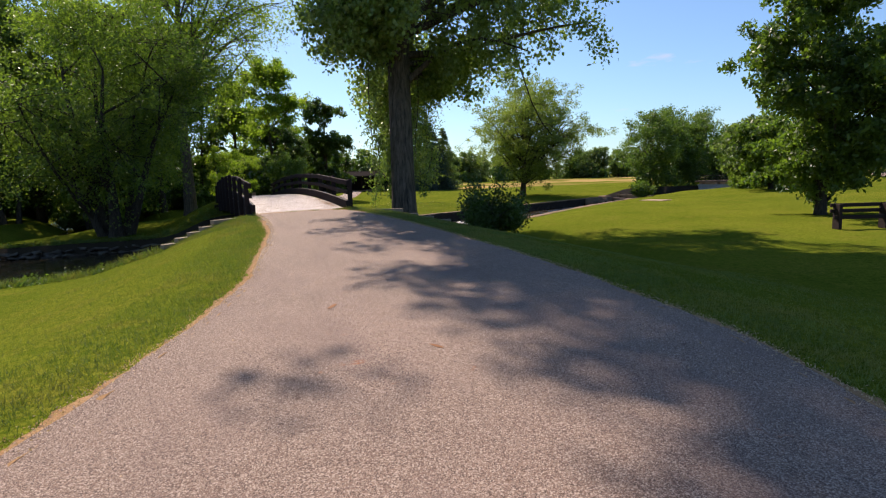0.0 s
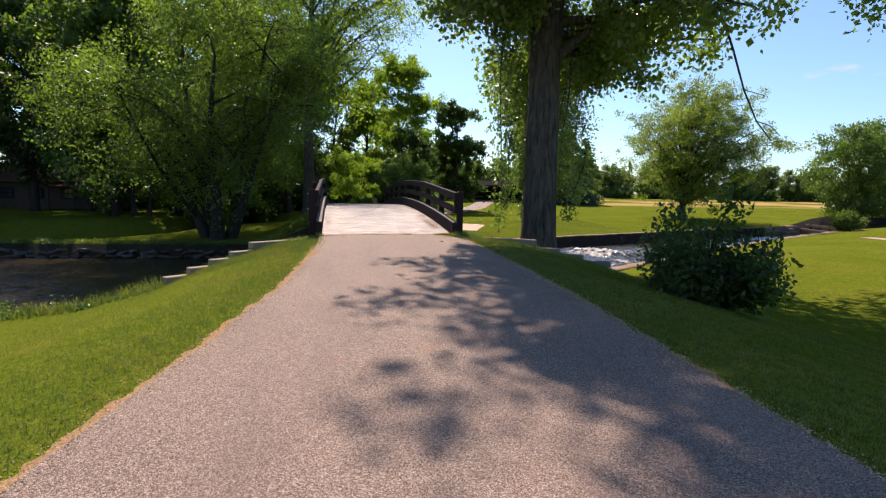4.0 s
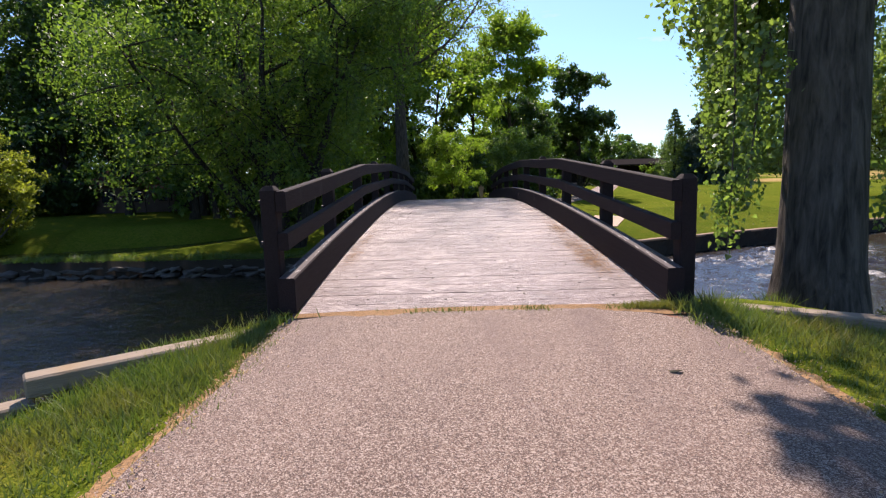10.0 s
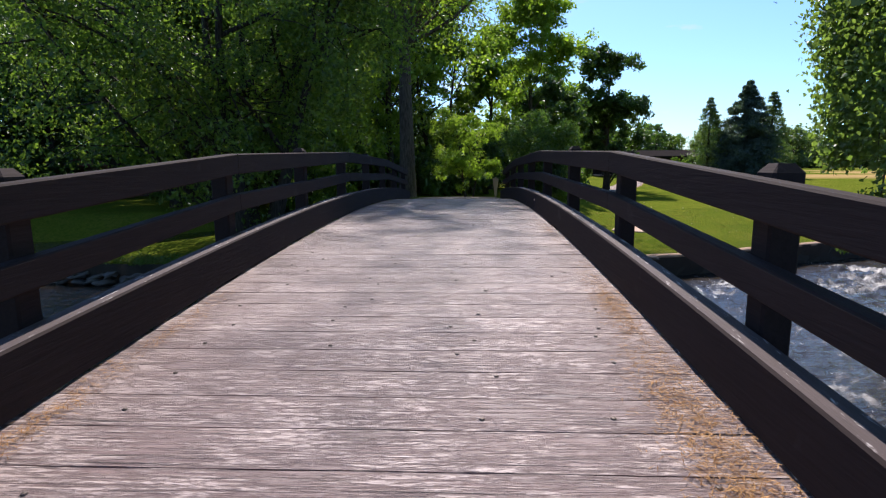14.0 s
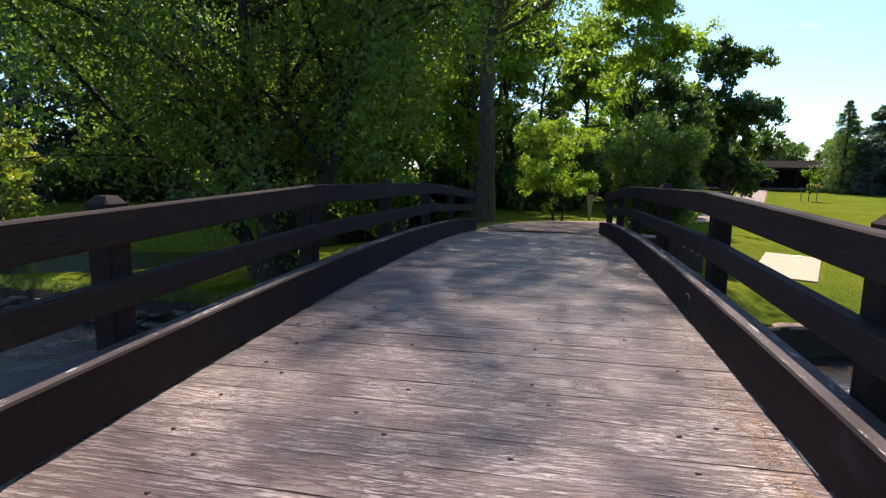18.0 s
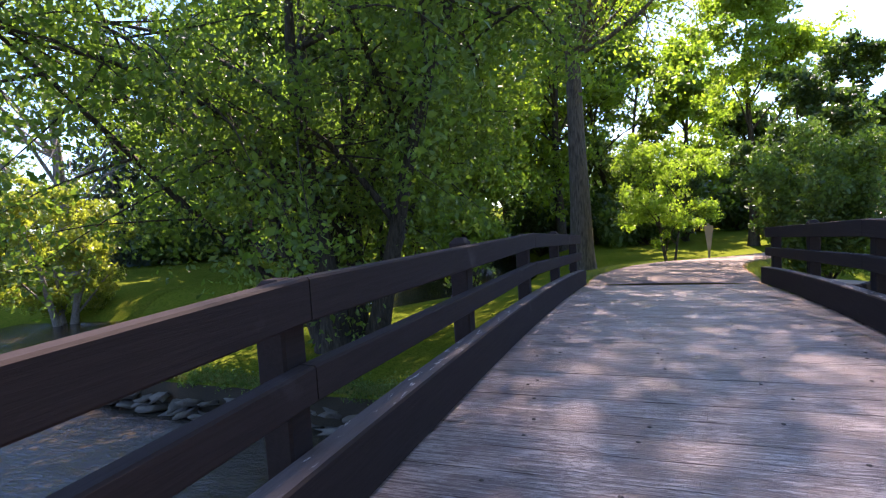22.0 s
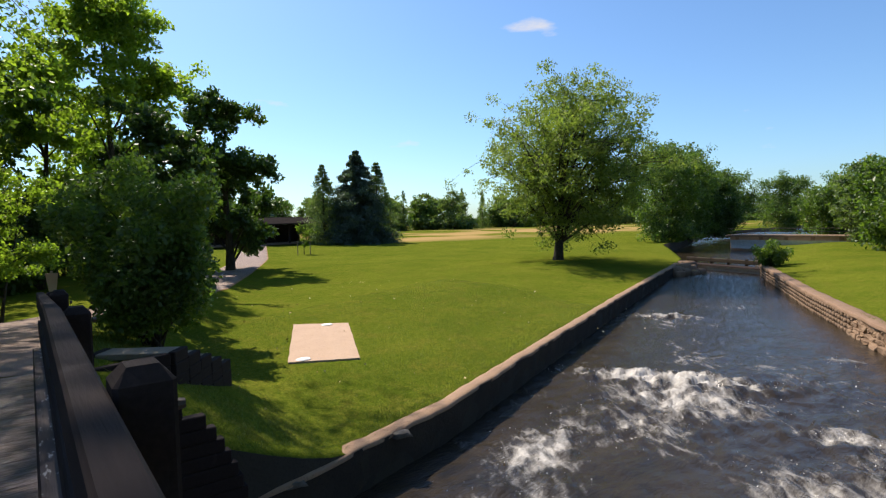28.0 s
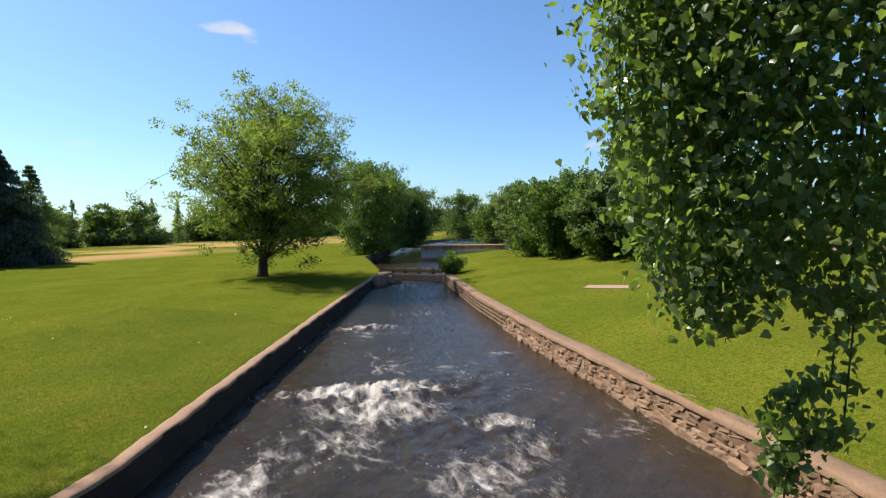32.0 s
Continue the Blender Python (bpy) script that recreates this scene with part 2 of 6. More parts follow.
def stone(name, a, b, rough=0.9):
    m = Mat(name, rough, spec=0.25)
    v = m.scaled((1, 1, 1), True)
    c = m.mix(m.noise(2.0, 6.0, v), a, b)
    c = m.mix(m.ramp(m.random(), (0.0, 0.0), (1.0, 0.45)), c, tuple(x * 0.5 for x in a))
    c = m.mix(m.ramp(m.noise(24.0, 4.0, v), (0.55, 0.0), (0.75, 0.6)), c, tuple(x * 0.4 for x in a))
    m.color(c).bump(m.noise(18.0, 6.0, v), 0.7, 0.02)
    return m.m


def bark(name, a, b, s=1.0):
    m = Mat(name, 0.92, spec=0.15)
    ridges = m.noise(2.2, 6.0, m.scaled((9.0 * s, 9.0 * s, 1.3 * s)), 0.6, 0.5)
    c = m.mix(m.ramp(ridges, (0.32, 0.0), (0.66, 1.0)), a, b)
    m.color(c).bump(ridges, 1.0, 0.06)
    return m.m


def water_material():
    m = Mat("brown_river_water", 0.06, spec=0.5)
    v = m.scaled((1, 1, 1), True)
    # flow runs along the channel
    rot = m.node("ShaderNodeMapping", Rotation=(0, 0, radians(-32)), Scale=(0.6, 1.7, 1.0))
    m.link(v, rot.inputs["Vector"])
    f = rot.outputs["Vector"]
    c = m.mix(m.noise(0.6, 3.0, f), (0.020, 0.015, 0.010), (0.050, 0.038, 0.025))
    att = m.t.nodes.new("ShaderNodeAttribute")
    att.attribute_name = "foam"
    grit = m.noise(13.0, 7.0, f, 0.7, 0.8)
    sm = m.node("ShaderNodeMath")
    m.link(att.outputs["Fac"], sm.inputs[0])
    m.link(m.node_scale(grit, 0.7), sm.inputs[1])
    white = m.ramp(sm.outputs[0], (0.47, 0.0), (0.74, 0.28), (1.15, 0.9))
    c = m.mix(white, c, m.mix(m.noise(16.0, 6.0, v), (0.28, 0.25, 0.21), (0.70, 0.67, 0.63)))
    m.color(c)
    m.link(m.ramp(white, (0.0, 0.07), (0.5, 0.6)), m.b.inputs["Roughness"])
    waves = m.mix(0.45, m.noise(1.8, 4.0, f, 0.55, 0.8), m.noise(6.5, 4.0, f, 0.6, 1.0))
    m.bump(waves, 0.30, 0.26)
    m.b.inputs["IOR"].default_value = 1.33
    return m.m


def foam_material():
    m = Mat("white_water_foam", 0.55, spec=0.3)
    v = m.scaled((1, 1, 1), True)
    c = m.mix(m.noise(5.0, 6.0, v), (0.36, 0.33, 0.29), (0.82, 0.80, 0.77))
    m.color(c).bump(m.noise(14.0, 5.0, v), 0.8, 0.05)
    return m.m


def worn_top():
    """Top of the kerb timber: stain rubbed through to pale wood."""
    m = Mat("rubbed_kerb_top", 0.75, spec=0.25)
    grain = m.noise(2.2, 8.0, m.scaled((30.0, 1.6, 30.0)), 0.65, 0.2)
    flake = m.noise(2.0, 9.0, m.scaled((14.0, 2.5, 14.0)), 0.7, 0.3)
    c = m.mix(grain, (0.04, 0.028, 0.027), (0.12, 0.088, 0.082))
    c = m.mix(m.ramp(flake, (0.59, 0.0), (0.63, 0.9)), c, (0.46, 0.41, 0.38))
    m.color(c).bump(grain, 0.5, 0.01)
    return m.m


WORN = worn_top()
GRASS, ASPHALT, SAND = grass_ground(), asphalt(), sand_edge()
DECK, RAIL, GREY = deck_wood(), rail_wood(), grey_timber()
WATER, FOAM = water_material(), foam_material()
STONE = stone("tan_wall_stone", (0.17, 0.105, 0.064), (0.38, 0.255, 0.165))
CAP = stone("worn_concrete_cap", (0.23, 0.140, 0.085), (0.42, 0.275, 0.180))
CONC = stone("pale_concrete", (0.43, 0.285, 0.190), (0.55, 0.385, 0.270), 0.85)
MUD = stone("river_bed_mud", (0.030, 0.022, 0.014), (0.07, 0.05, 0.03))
BARK_A = bark("furrowed_cottonwood_bark", (0.035, 0.028, 0.022), (0.15, 0.12, 0.095), 0.55)
BARK_B = bark("dark_tree_bark", (0.022, 0.018, 0.014), (0.085, 0.068, 0.052))
BARK_G = bark("grey_dead_bark", (0.14, 0.115, 0.095), (0.30, 0.26, 0.23))
BARK_T = bark("grey_brown_bark", (0.042, 0.034, 0.027), (0.155, 0.125, 0.100), 0.8)
LEAF_COT = leaf_material("cottonwood_leaves", (0.068, 0.115, 0.022), (0.180, 0.240, 0.055), 0.46, 0.34)
LEAF_MID = leaf_material("woodland_leaves", (0.028, 0.060, 0.010), (0.105, 0.165, 0.022), 0.45)
LEAF_SYC = leaf_material("sycamore_leaves", (0.036, 0.072, 0.012), (0.125, 0.180, 0.026), 0.58)
LEAF_LAWN = leaf_material("lawn_tree_leaves", (0.062, 0.098, 0.018), (0.165, 0.205, 0.040), 0.60)
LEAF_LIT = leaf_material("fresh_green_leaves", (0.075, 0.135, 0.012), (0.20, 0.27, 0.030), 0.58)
LEAF_YEL = leaf_material("yellow_green_leaves", (0.12, 0.15, 0.018), (0.24, 0.25, 0.035), 0.55)
LEAF_DRK = leaf_material("dark_maple_leaves", (0.018, 0.040, 0.008), (0.060, 0.105, 0.016), 0.42)
# Needles and far leaves are lightened, distance haze put into their colour.
LEAF_SPR = leaf_material("blue_green_needles", (0.026, 0.046, 0.026), (0.066, 0.098, 0.056), 0.35, 0.6)
LEAF_FAR = leaf_material("far_tree_leaves", (0.050, 0.086, 0.022), (0.115, 0.16, 0.040), 0.5)
BLADE = leaf_material("grass_blades", (0.056, 0.102, 0.013), (0.162, 0.192, 0.034), 0.26, 0.7, (0.26, 0.20, 0.065))
LITTER = leaf_material("dry_litter", (0.26, 0.17, 0.09), (0.52, 0.36, 0.20), 0.3, 0.8)
WHITE = Mat("white_paint", 0.6).m
WHITE.node_tree.nodes["Principled BSDF"].inputs["Base Color"].default_value = (0.78, 0.77, 0.74, 1)
STEEL = Mat("rusty_dull_steel", 0.62, 0.6)
STEEL.color(STEEL.mix(STEEL.noise(30.0), (0.055, 0.038, 0.030), (0.17, 0.14, 0.12)))
STEEL = STEEL.m


# ---------------------------------------------------------------- building helpers
def mesh_of(name, verts, faces, material, smooth=False):
    me = bpy.data.meshes.new(name)
    me.from_pydata([tuple(map(float, v)) for v in verts], [], [tuple(map(int, f)) for f in faces])
    me.materials.append(material)
    if smooth:
        me.polygons.foreach_set("use_smooth", [True] * len(me.polygons))
    me.update()
    return me


def part(name, data, material=None, parent=None, label=""):
    """Links a bmesh or mesh as one object under a thing or a part."""
    if isinstance(data, bmesh.types.BMesh):
        me = bpy.data.meshes.new(name)
        data.to_mesh(me)
        data.free()
        me.materials.append(material)
        data = me
    ob = new(name, data)
    ob.parent = parent
    if label:
        ob["label"] = label
    return ob


def thing(name, label, category, at=(0, 0, 0), group="", kind="", data=None):
    ob = new(name, data)
    ob.location = at
    return tagged(ob, label, category, group, kind)


def box(bm, size, m=Matrix(), bevel=0.0, seg=1):
    """Adds a block, its edges rounded by bevel, at the pose m."""
    r = bmesh.ops.create_cube(bm, size=1.0, matrix=m @ Matrix.Diagonal((*size, 1)))
    if bevel:
        edges = list({e for v in r["verts"] for e in v.link_edges})
        bmesh.ops.bevel(bm, geom=edges, offset=bevel, segments=seg, affect="EDGES", profile=0.6)
    return bm


def block(size, m=Matrix(), bevel=0.0, seg=1):
    return box(bmesh.new(), size, m, bevel, seg)


def interp(x, pts):
    return float(np.interp(x, [p[0] for p in pts], [p[1] for p in pts]))


def smooth01(a, b, x):
    u = min(1.0, max(0.0, (x - a) / (b - a)))
    return u * u * (3 - 2 * u)


def tube(path, radii, sides=7):
    """Rings along a path of points; returns verts and faces."""
    verts, faces = [], []
    side = None
    for i, (p, r) in enumerate(zip(path, radii)):
        d = (path[min(i + 1, len(path) - 1)] - path[max(i - 1, 0)]).normalized()
        if side is None:
            side = d.orthogonal().normalized()
        side = (side - d * side.dot(d)).normalized()
        up = d.cross(side)
        for k in range(sides):
            a = 2 * math.pi * k / sides
            verts.append(p + (side * math.cos(a) + up * math.sin(a)) * r)
        if i:
            for k in range(sides):
                a, b = (i - 1) * sides + k, (i - 1) * sides + (k + 1) % sides
                faces.append((a, b, b + sides, a + sides))
    return verts, faces


# ---------------------------------------------------------------- the lie of the land
LEN, RISE = 19.9, 0.46      # the bridge: length, rise of its arch
NEAR = [(-400, -190), (-120, -52), (-60, -22), (-30, -10.5), (-14, -3.4), (-8, -0.9), (-5.7, -0.7), (-4.7, -1.9), (-3.0, -1.25), (-2.0, -0.15), (-1.75, 0.45), (1.75, 0.45), (2.3, 0.55), (3.3, 0.9), (4.0, 2.9), (5.3, 4.7), (7, 5.1), (9, 6.3),
        (11.5, 8.0), (15.4, 10.7), (22, 15.3), (31, 21.0), (44, 28.5), (60, 36.0), (120, 50), (400, 60)]
FAR = [(-400, -130), (-120, -20), (-60, 5.0), (-41.5, 17.4), (-36, 20.6), (-27, 25.0), (-24.6, 25.6), (-24.0, 20.6), (-23.0, 19.0), (-17, 18.5), (-10, 18.05), (-4, 17.8), (1.0, 18.0), (4.4, 18.6), (8.6, 19.9), (11.3, 21.1), (15.7, 23.0),
       (24, 26.6), (38.8, 32.7), (46, 35.8), (60, 46.0), (120, 72), (400, 90)]
WATER_Z = -2.72


def deck_z(y):
    return RISE * (1 - ((y - LEN / 2) / (LEN / 2)) ** 2)


# edges of the paved way: (y, x of its left edge, x of its right edge)
WAY_NEAR = [(-44, -24.0, -17.0), (-30, -13.6, -7.6), (-24, -9.4, -3.4), (-20, -6.6, -0.9), (-17, -5.0, 0.45), (-14, -3.75, 1.1), (-12, -3.1, 1.4), (-9, -2.5, 1.58), (-6, -1.95, 1.68), (-3, -1.70, 1.76), (0.02, -1.66, 1.80)]
WAY_FAR = [(19.88, -1.62, 1.64), (22, -1.55, 1.75), (24.5, -1.30, 1.95), (27, -0.85, 2.4), (29, -0.2, 3.1), (31, 0.9, 4.2), (33, 2.2, 5.4), (36, 4.2, 7.4), (40, 6.5, 9.7), (50, 11.0, 14.2), (65, 17.5, 20.6), (80, 22.6, 25.8), (104, 30.5, 34.0)]


def way_edges(y):
    pts = WAY_NEAR if y < 10 else WAY_FAR
    return interp(y, [(p[0], p[1]) for p in pts]), interp(y, [(p[0], p[2]) for p in pts])


def way_z(y):
    if y < 10:
        return interp(y, [(-60, -0.55), (-20, -0.42), (-12, -0.30), (-6, -0.10), (-1, -0.02), (0.1, 0.0)])
    return interp(y, [(19.8, 0.0), (22, -0.05), (27, -0.40), (33, -0.85), (40, -1.25), (60, -1.42), (80, -1.25), (104, -0.95)])


BACKWATER = [(-30, 22.5), (-24, 23.4), (-15, 27), (-10.5, 33), (-10.5, 42), (-16, 60)]


def seg_dist(x, y, pts):
    best = 1e9
    for (ax, ay), (bx, by) in zip(pts, pts[1:]):
        dx, dy = bx - ax, by - ay
        u = min(1, max(0, ((x - ax) * dx + (y - ay) * dy) / (dx * dx + dy * dy)))
        best = min(best, math.hypot(x - ax - u * dx, y - ay - u * dy))
    return best


def land(x, y):
    """Height of the ground outside the river channel."""
    near = y < (interp(x, NEAR) + interp(x, FAR)) / 2
    n = 0.10 * (noise.noise(Vector((x * 0.09, y * 0.09, 3.1)))) + 0.035 * noise.noise(Vector((x * 0.5, y * 0.5, 7.7)))
    if near:
        base = -1.42 if x > 0 else -1.25
        base += 0.5 * smooth01(12, 60, -y)
        bank = -1.92 if x > 6 else -1.55
        d = interp(x, NEAR) - y
        base = bank + (base - bank) * smooth01(0, 7, d) if d >= 0 else bank
        reach = 7.0 if x > 0 else 5.7
    else:
        base = -1.52 + 0.9 * smooth01(60, 160, y)
        d = y - interp(x, FAR)
        base = -2.0 + (base + 2.0) * smooth01(0, 9, d)
        reach = 4.5
        w = seg_dist(x, y, BACKWATER)
        if w < 6.5:
            base -= 1.7 * (1 - smooth01(2.2, 6.0, w))
        base += 1.6 * smooth01(40, 70, x) * smooth01(60, 30, y)
    if x > 22 and near:
        base += 1.5 * smooth01(26, 60, x) * smooth01(14, 0, y - 0.2 * x)
    a, b = way_edges(y)
    ok = y < 0.6 or y > LEN - 0.6
    gap = max(a - x, x - b, 0.0)
    if near and y > -0.05:
        gap = math.hypot(gap, y + 0.05)
    if not near and y < LEN + 0.1:
        gap = math.hypot(gap, LEN + 0.1 - y)
    wz = way_z(min(y, 0.0) if near else max(y, LEN))
    k = 1 - smooth01(0.2, reach, gap)
    if not near and y > 34:
        k = 1 - smooth01(0.2, 1.5, gap)
    if not near and y > 104:
        k = 0.0
    h = base + (wz - 0.045 - base) * k
    h += n * (1 - 0.85 * k)
    # the lawn lies even round the tee pad
    q = math.hypot(x - 8.57, y - 26.13)
    if q < 5.5:
        e = 1 - smooth01(3.4, 5.5, q)
        h += (-1.62 + 0.04 * (y - 26.13) - h) * e
    return h


def axis(lo, hi, fine_lo, fine_hi, step, grow=1.16):
    out = list(np.arange(fine_lo, fine_hi + 1e-6, step))
    s, v = step, fine_hi
    while v < hi:
        s *= grow
        v += s
        out.append(min(v, hi))
    s, v = step, fine_lo
    while v > lo:
        s *= grow
        v -= s
        out.insert(0, max(v, lo))
    return out


def build_ground():
    xs = axis(-900, 900, -26, 44, 0.55)
    down = [0, 0.25, 0.6, 1.0, 1.5, 2.1]
    s, v = 0.6, 2.1
    while v < 900:
        s *= 1.07 if v < 45 else 1.25
        v += s
        down.append(v)
    verts, faces = [], []
    for x in xs:
        yn, yf = interp(x, NEAR), interp(x, FAR)
        col = []
        for d in reversed(down):
            col.append((x, yn - d, land(x, yn - d)))
        for k in range(0, 6):
            y = yn + 0.03 + (yf - yn - 0.06) * k / 5
            col.append((x, y, WATER_Z - 0.45 - (0.35 if 0 < k < 5 else 0)))
        for d in down:
            col.append((x, yf + d, land(x, yf + d)))
        verts += col
    n = 2 * len(down) + 6
    for i in range(len(xs) - 1):
        for j in range(n - 1):
            a = i * n + j
            faces.append((a, a + n, a + n + 1, a + 1))
    me = mesh_of("ground", verts, faces, GRASS, True)
    me.materials.append(MUD)
    lo, hi = len(down) - 1, len(down) + 5
    idx = [1 if lo <= (k % (n - 1)) <= hi else 0 for k in range(len(faces))]
    me.polygons.foreach_set("material_index", idx)
    thing("ground", "mown park grass sloping down to the river, dry in patches", "ground", kind="structure", data=me)


build_ground()


# rapids: centre x, y, reach along and across the flow, heading, foam, height
RAPIDS = [(cx, cy, lu, lv, math.cos(radians(a)), math.sin(radians(a)), f, h) for cx, cy, lu, lv, a, f, h in (
    (15.7, 18.9, 0.9, 2.6, 30, 0.66, 0.26), (14.2, 18.0, 1.5, 2.3, 30, 0.50, 0.14), (12.0, 17.6, 1.8, 1.8, 30, 0.30, 0.08), (9.6, 18.2, 2.6, 1.0, 26, 0.32, 0.06), (7.4, 17.0, 2.6, 1.2, 28, 0.28, 0.05),
    (14.4, 14.7, 0.7, 1.1, 32, 0.42, 0.14), (13.4, 13.5, 1.0, 0.9, 40, 0.34, 0.10), (11.6, 14.2, 1.6, 1.4, 32, 0.33, 0.08), (10.8, 12.6, 1.8, 1.3, 32, 0.25, 0.05), (8.4, 13.4, 2.8, 2.6, 32, 0.22, 0.04),
    (21.1, 16.7, 0.7, 0.6, 30, 0.40, 0.08), (18.0, 16.2, 1.6, 1.6, 30, 0.25, 0.05), (24.6, 24.6, 0.6, 1.5, 28, 0.50, 0.14), (23.4, 23.6, 1.4, 1.2, 28, 0.28, 0.05), (19.0, 20.4, 3.2, 2.2, 30, 0.20, 0.04),
    (40.5, 29.8, 0.9, 1.2, 25, 0.45, 0.08), (43.4, 31.6, 2.6, 0.7, 75, 0.75, 0.16), (41.8, 31.4, 2.4, 0.9, 60, 0.40, 0.08), (6.0, 9.5, 2.4, 2.4, 35, 0.28, 0.05), (-9.5, 1.8, 2.6, 1.2, 25, 0.24, 0.05), (-6.5, 2.8, 2.4, 1.6, 25, 0.19, 0.04),
    (-12.5, 3.5, 3.0, 2.0, 25, 0.17, 0.03), (30.0, 24.5, 4.0, 2.2, 30, 0.15, 0.04), (4.0, 14.0, 3.5, 3.0, 30, 0.26, 0.05), (4.5, 17.0, 1.6, 0.8, 20, 0.32, 0.05))]


def torn_foam(x, y, env):
    """Share of foam at a spot: torn threads, drawn out along the flow, that close up where the rapids break."""
    if env < 0.02:
        return 0.0
    u, v = x * 0.86 + y * 0.50, -x * 0.50 + y * 0.86
    wx = 0.45 * noise.noise(Vector((u * 0.8, v * 0.8, 1.0)))
    wy = 0.45 * noise.noise(Vector((u * 0.8, v * 0.8, 9.0)))
    big = 1 - abs(noise.noise(Vector(((u + wx) * 0.75, (v + wy) * 1.3, 2.0)))) * 3.2
    mid = 1 - abs(noise.noise(Vector(((u + wx) * 1.8, (v + wy) * 2.8, 5.0)))) * 3.4
    fine = 1 - abs(noise.noise(Vector(((u + wx) * 4.2, (v + wy) * 6.0, 7.0)))) * 3.0
    patch = 0.5 + noise.noise(Vector((u * 0.45, v * 0.6, 12.0)))
    s = 1.12 * env + 0.17 * max(0, big) + 0.20 * max(0, mid) + 0.16 * max(0, fine) + 0.18 * patch - 0.505
    return max(0.0, min(1.0, s * 1.5)) * min(1.0, env * 9)


def build_water():
    xs = axis(-400, 400, -14, 27, 0.085, 1.25)
    verts, faces, foam = [], [], []
    m = 150
    for x in xs:
        yn, yf = interp(x, NEAR) - 0.3, interp(x, FAR) + 0.3
        for k in range(m):
            y = yn + (yf - yn) * k / (m - 1)
            z, w = 0.0, (0.10 if 0 < x < 26 else 0.0)
            if -17 < x < 48:
                for cx, cy, lu, lv, ca, sa, share, h in RAPIDS:
                    dx, dy = x - cx, y - cy
                    if abs(dx) + abs(dy) > 9:
                        continue
                    u, v = (dx * ca + dy * sa) / lu, (-dx * sa + dy * ca) / lv
                    r2 = u * u + v * v
                    if r2 < 6:
                        g = math.exp(-r2)
                        w = max(w, share * g)
                        z += h * g
                q = Vector((x * 1.5, y * 2.2, 0.3))
                z = z * (0.6 + 0.9 * noise.noise(q) + 0.8 * noise.noise(q * 2.7)) + 0.030 * noise.noise(Vector((x * 1.1 + y * 0.4, y * 2.2, 5.0))) + 0.016 * noise.noise(q * 2.1)
                w = torn_foam(x, y, w)
                z += 0.05 * w * noise.noise(q * 6.0)
            verts.append((x, y, WATER_Z + z))
            foam.append(w)
    for i in range(len(xs) - 1):
        for j in range(m - 1):
            a = i * m + j
            faces.append((a, a + m, a + m + 1, a + 1))
    me = mesh_of("river_water", verts, faces, WATER, True)
    me.attributes.new("foam", "FLOAT", "POINT").data.foreach_set("value", foam)
    thing("river_water", "brown shallow river water breaking white over its rapids", "water", kind="structure", data=me)
    pts = [Vector((x, y, WATER_Z + 0.02)) for x, y in BACKWATER]
    verts, faces = [], []
    for i, p in enumerate(pts):
        d = (pts[min(i + 1, len(pts) - 1)] - pts[max(i - 1, 0)]).normalized()
        s = Vector((-d.y, d.x, 0)) * 5.5
        verts += [p - s, p + s]
        if i:
            faces.append((2 * i - 2, 2 * i - 1, 2 * i + 1, 2 * i))
    thing("backwater", "still brown backwater behind the grassy spit", "water", kind="structure", data=mesh_of("backwater", verts, faces, WATER, True))


build_water()


def build_way(name, pts, ys, label):
    verts, faces = [], []
    cols = 9
    rng = random.Random(name)
    for i, y in enumerate(ys):
        a, b = way_edges(y)
        e0 = 0.045 * noise.noise(Vector((y * 1.3, 0.5, 2.0))) + 0.03 * noise.noise(Vector((y * 5.0, 0.5, 9.0)))
        e1 = 0.045 * noise.noise(Vector((y * 1.3, 8.5, 2.0))) + 0.03 * noise.noise(Vector((y * 5.0, 8.5, 9.0)))
        for k in range(cols):
            u = k / (cols - 1)
            x = a + e0 + (b + e1 - a - e0) * u
            crown = 0.03 * (1 - (2 * u - 1) ** 2)
            verts.append((x, y, way_z(y) + crown + 0.006 - (0.02 if k in (0, cols - 1) else 0)))
        if i:
            for k in range(cols - 1):
                p = (i - 1) * cols + k
                faces.append((p, p + 1, p + 1 + cols, p + cols))
    thing(name, label, "path", kind="structure", data=mesh_of(name, verts, faces, ASPHALT, True))
    # bare sandy strips where the grass meets the asphalt
    for side in (0, 1):
        verts, faces = [], []
        fine = [p + (q - p) * j / 4 for p, q in zip(ys, ys[1:]) for j in range(4)]
        for i, y in enumerate(fine):
            e = way_edges(y)[side]
            s = -1 if side == 0 else 1
            w = max(0.0, 0.10 + 0.07 * noise.noise(Vector((y * 0.5, side * 5.0, 1.0))) + 0.06 * noise.noise(Vector((y * 3.1, side * 5.0, 4.0))) + 0.05 * noise.noise(Vector((y * 11.0, side * 5.0, 7.0))))
            for k in range(4):
                x = e - s * 0.15 + s * (w + 0.15) * k / 3
                verts.append((x, y, way_z(y) - 0.008 - 0.012 * k + 0.012 * noise.noise(Vector((x * 6, y * 6, 0)))))
            if i:
                for k in range(3):
                    p = (i - 1) * 4 + k
                    faces.append((p, p + 1, p + 5, p + 4))
        thing("verge", "bare sandy strip along the edge of the asphalt", "verge", kind="structure", data=mesh_of("verge", verts, faces, SAND, True))


build_way("path_south", WAY_NEAR, [-44 + 0.22 * k for k in range(201)], "pinkish worn asphalt footpath leading to the bridge")
build_way("path_north", WAY_FAR, [19.9 + 0.22 * k * (1 + k * 0.011) for k in range(160)], "grey asphalt footpath curving away beyond the bridge")


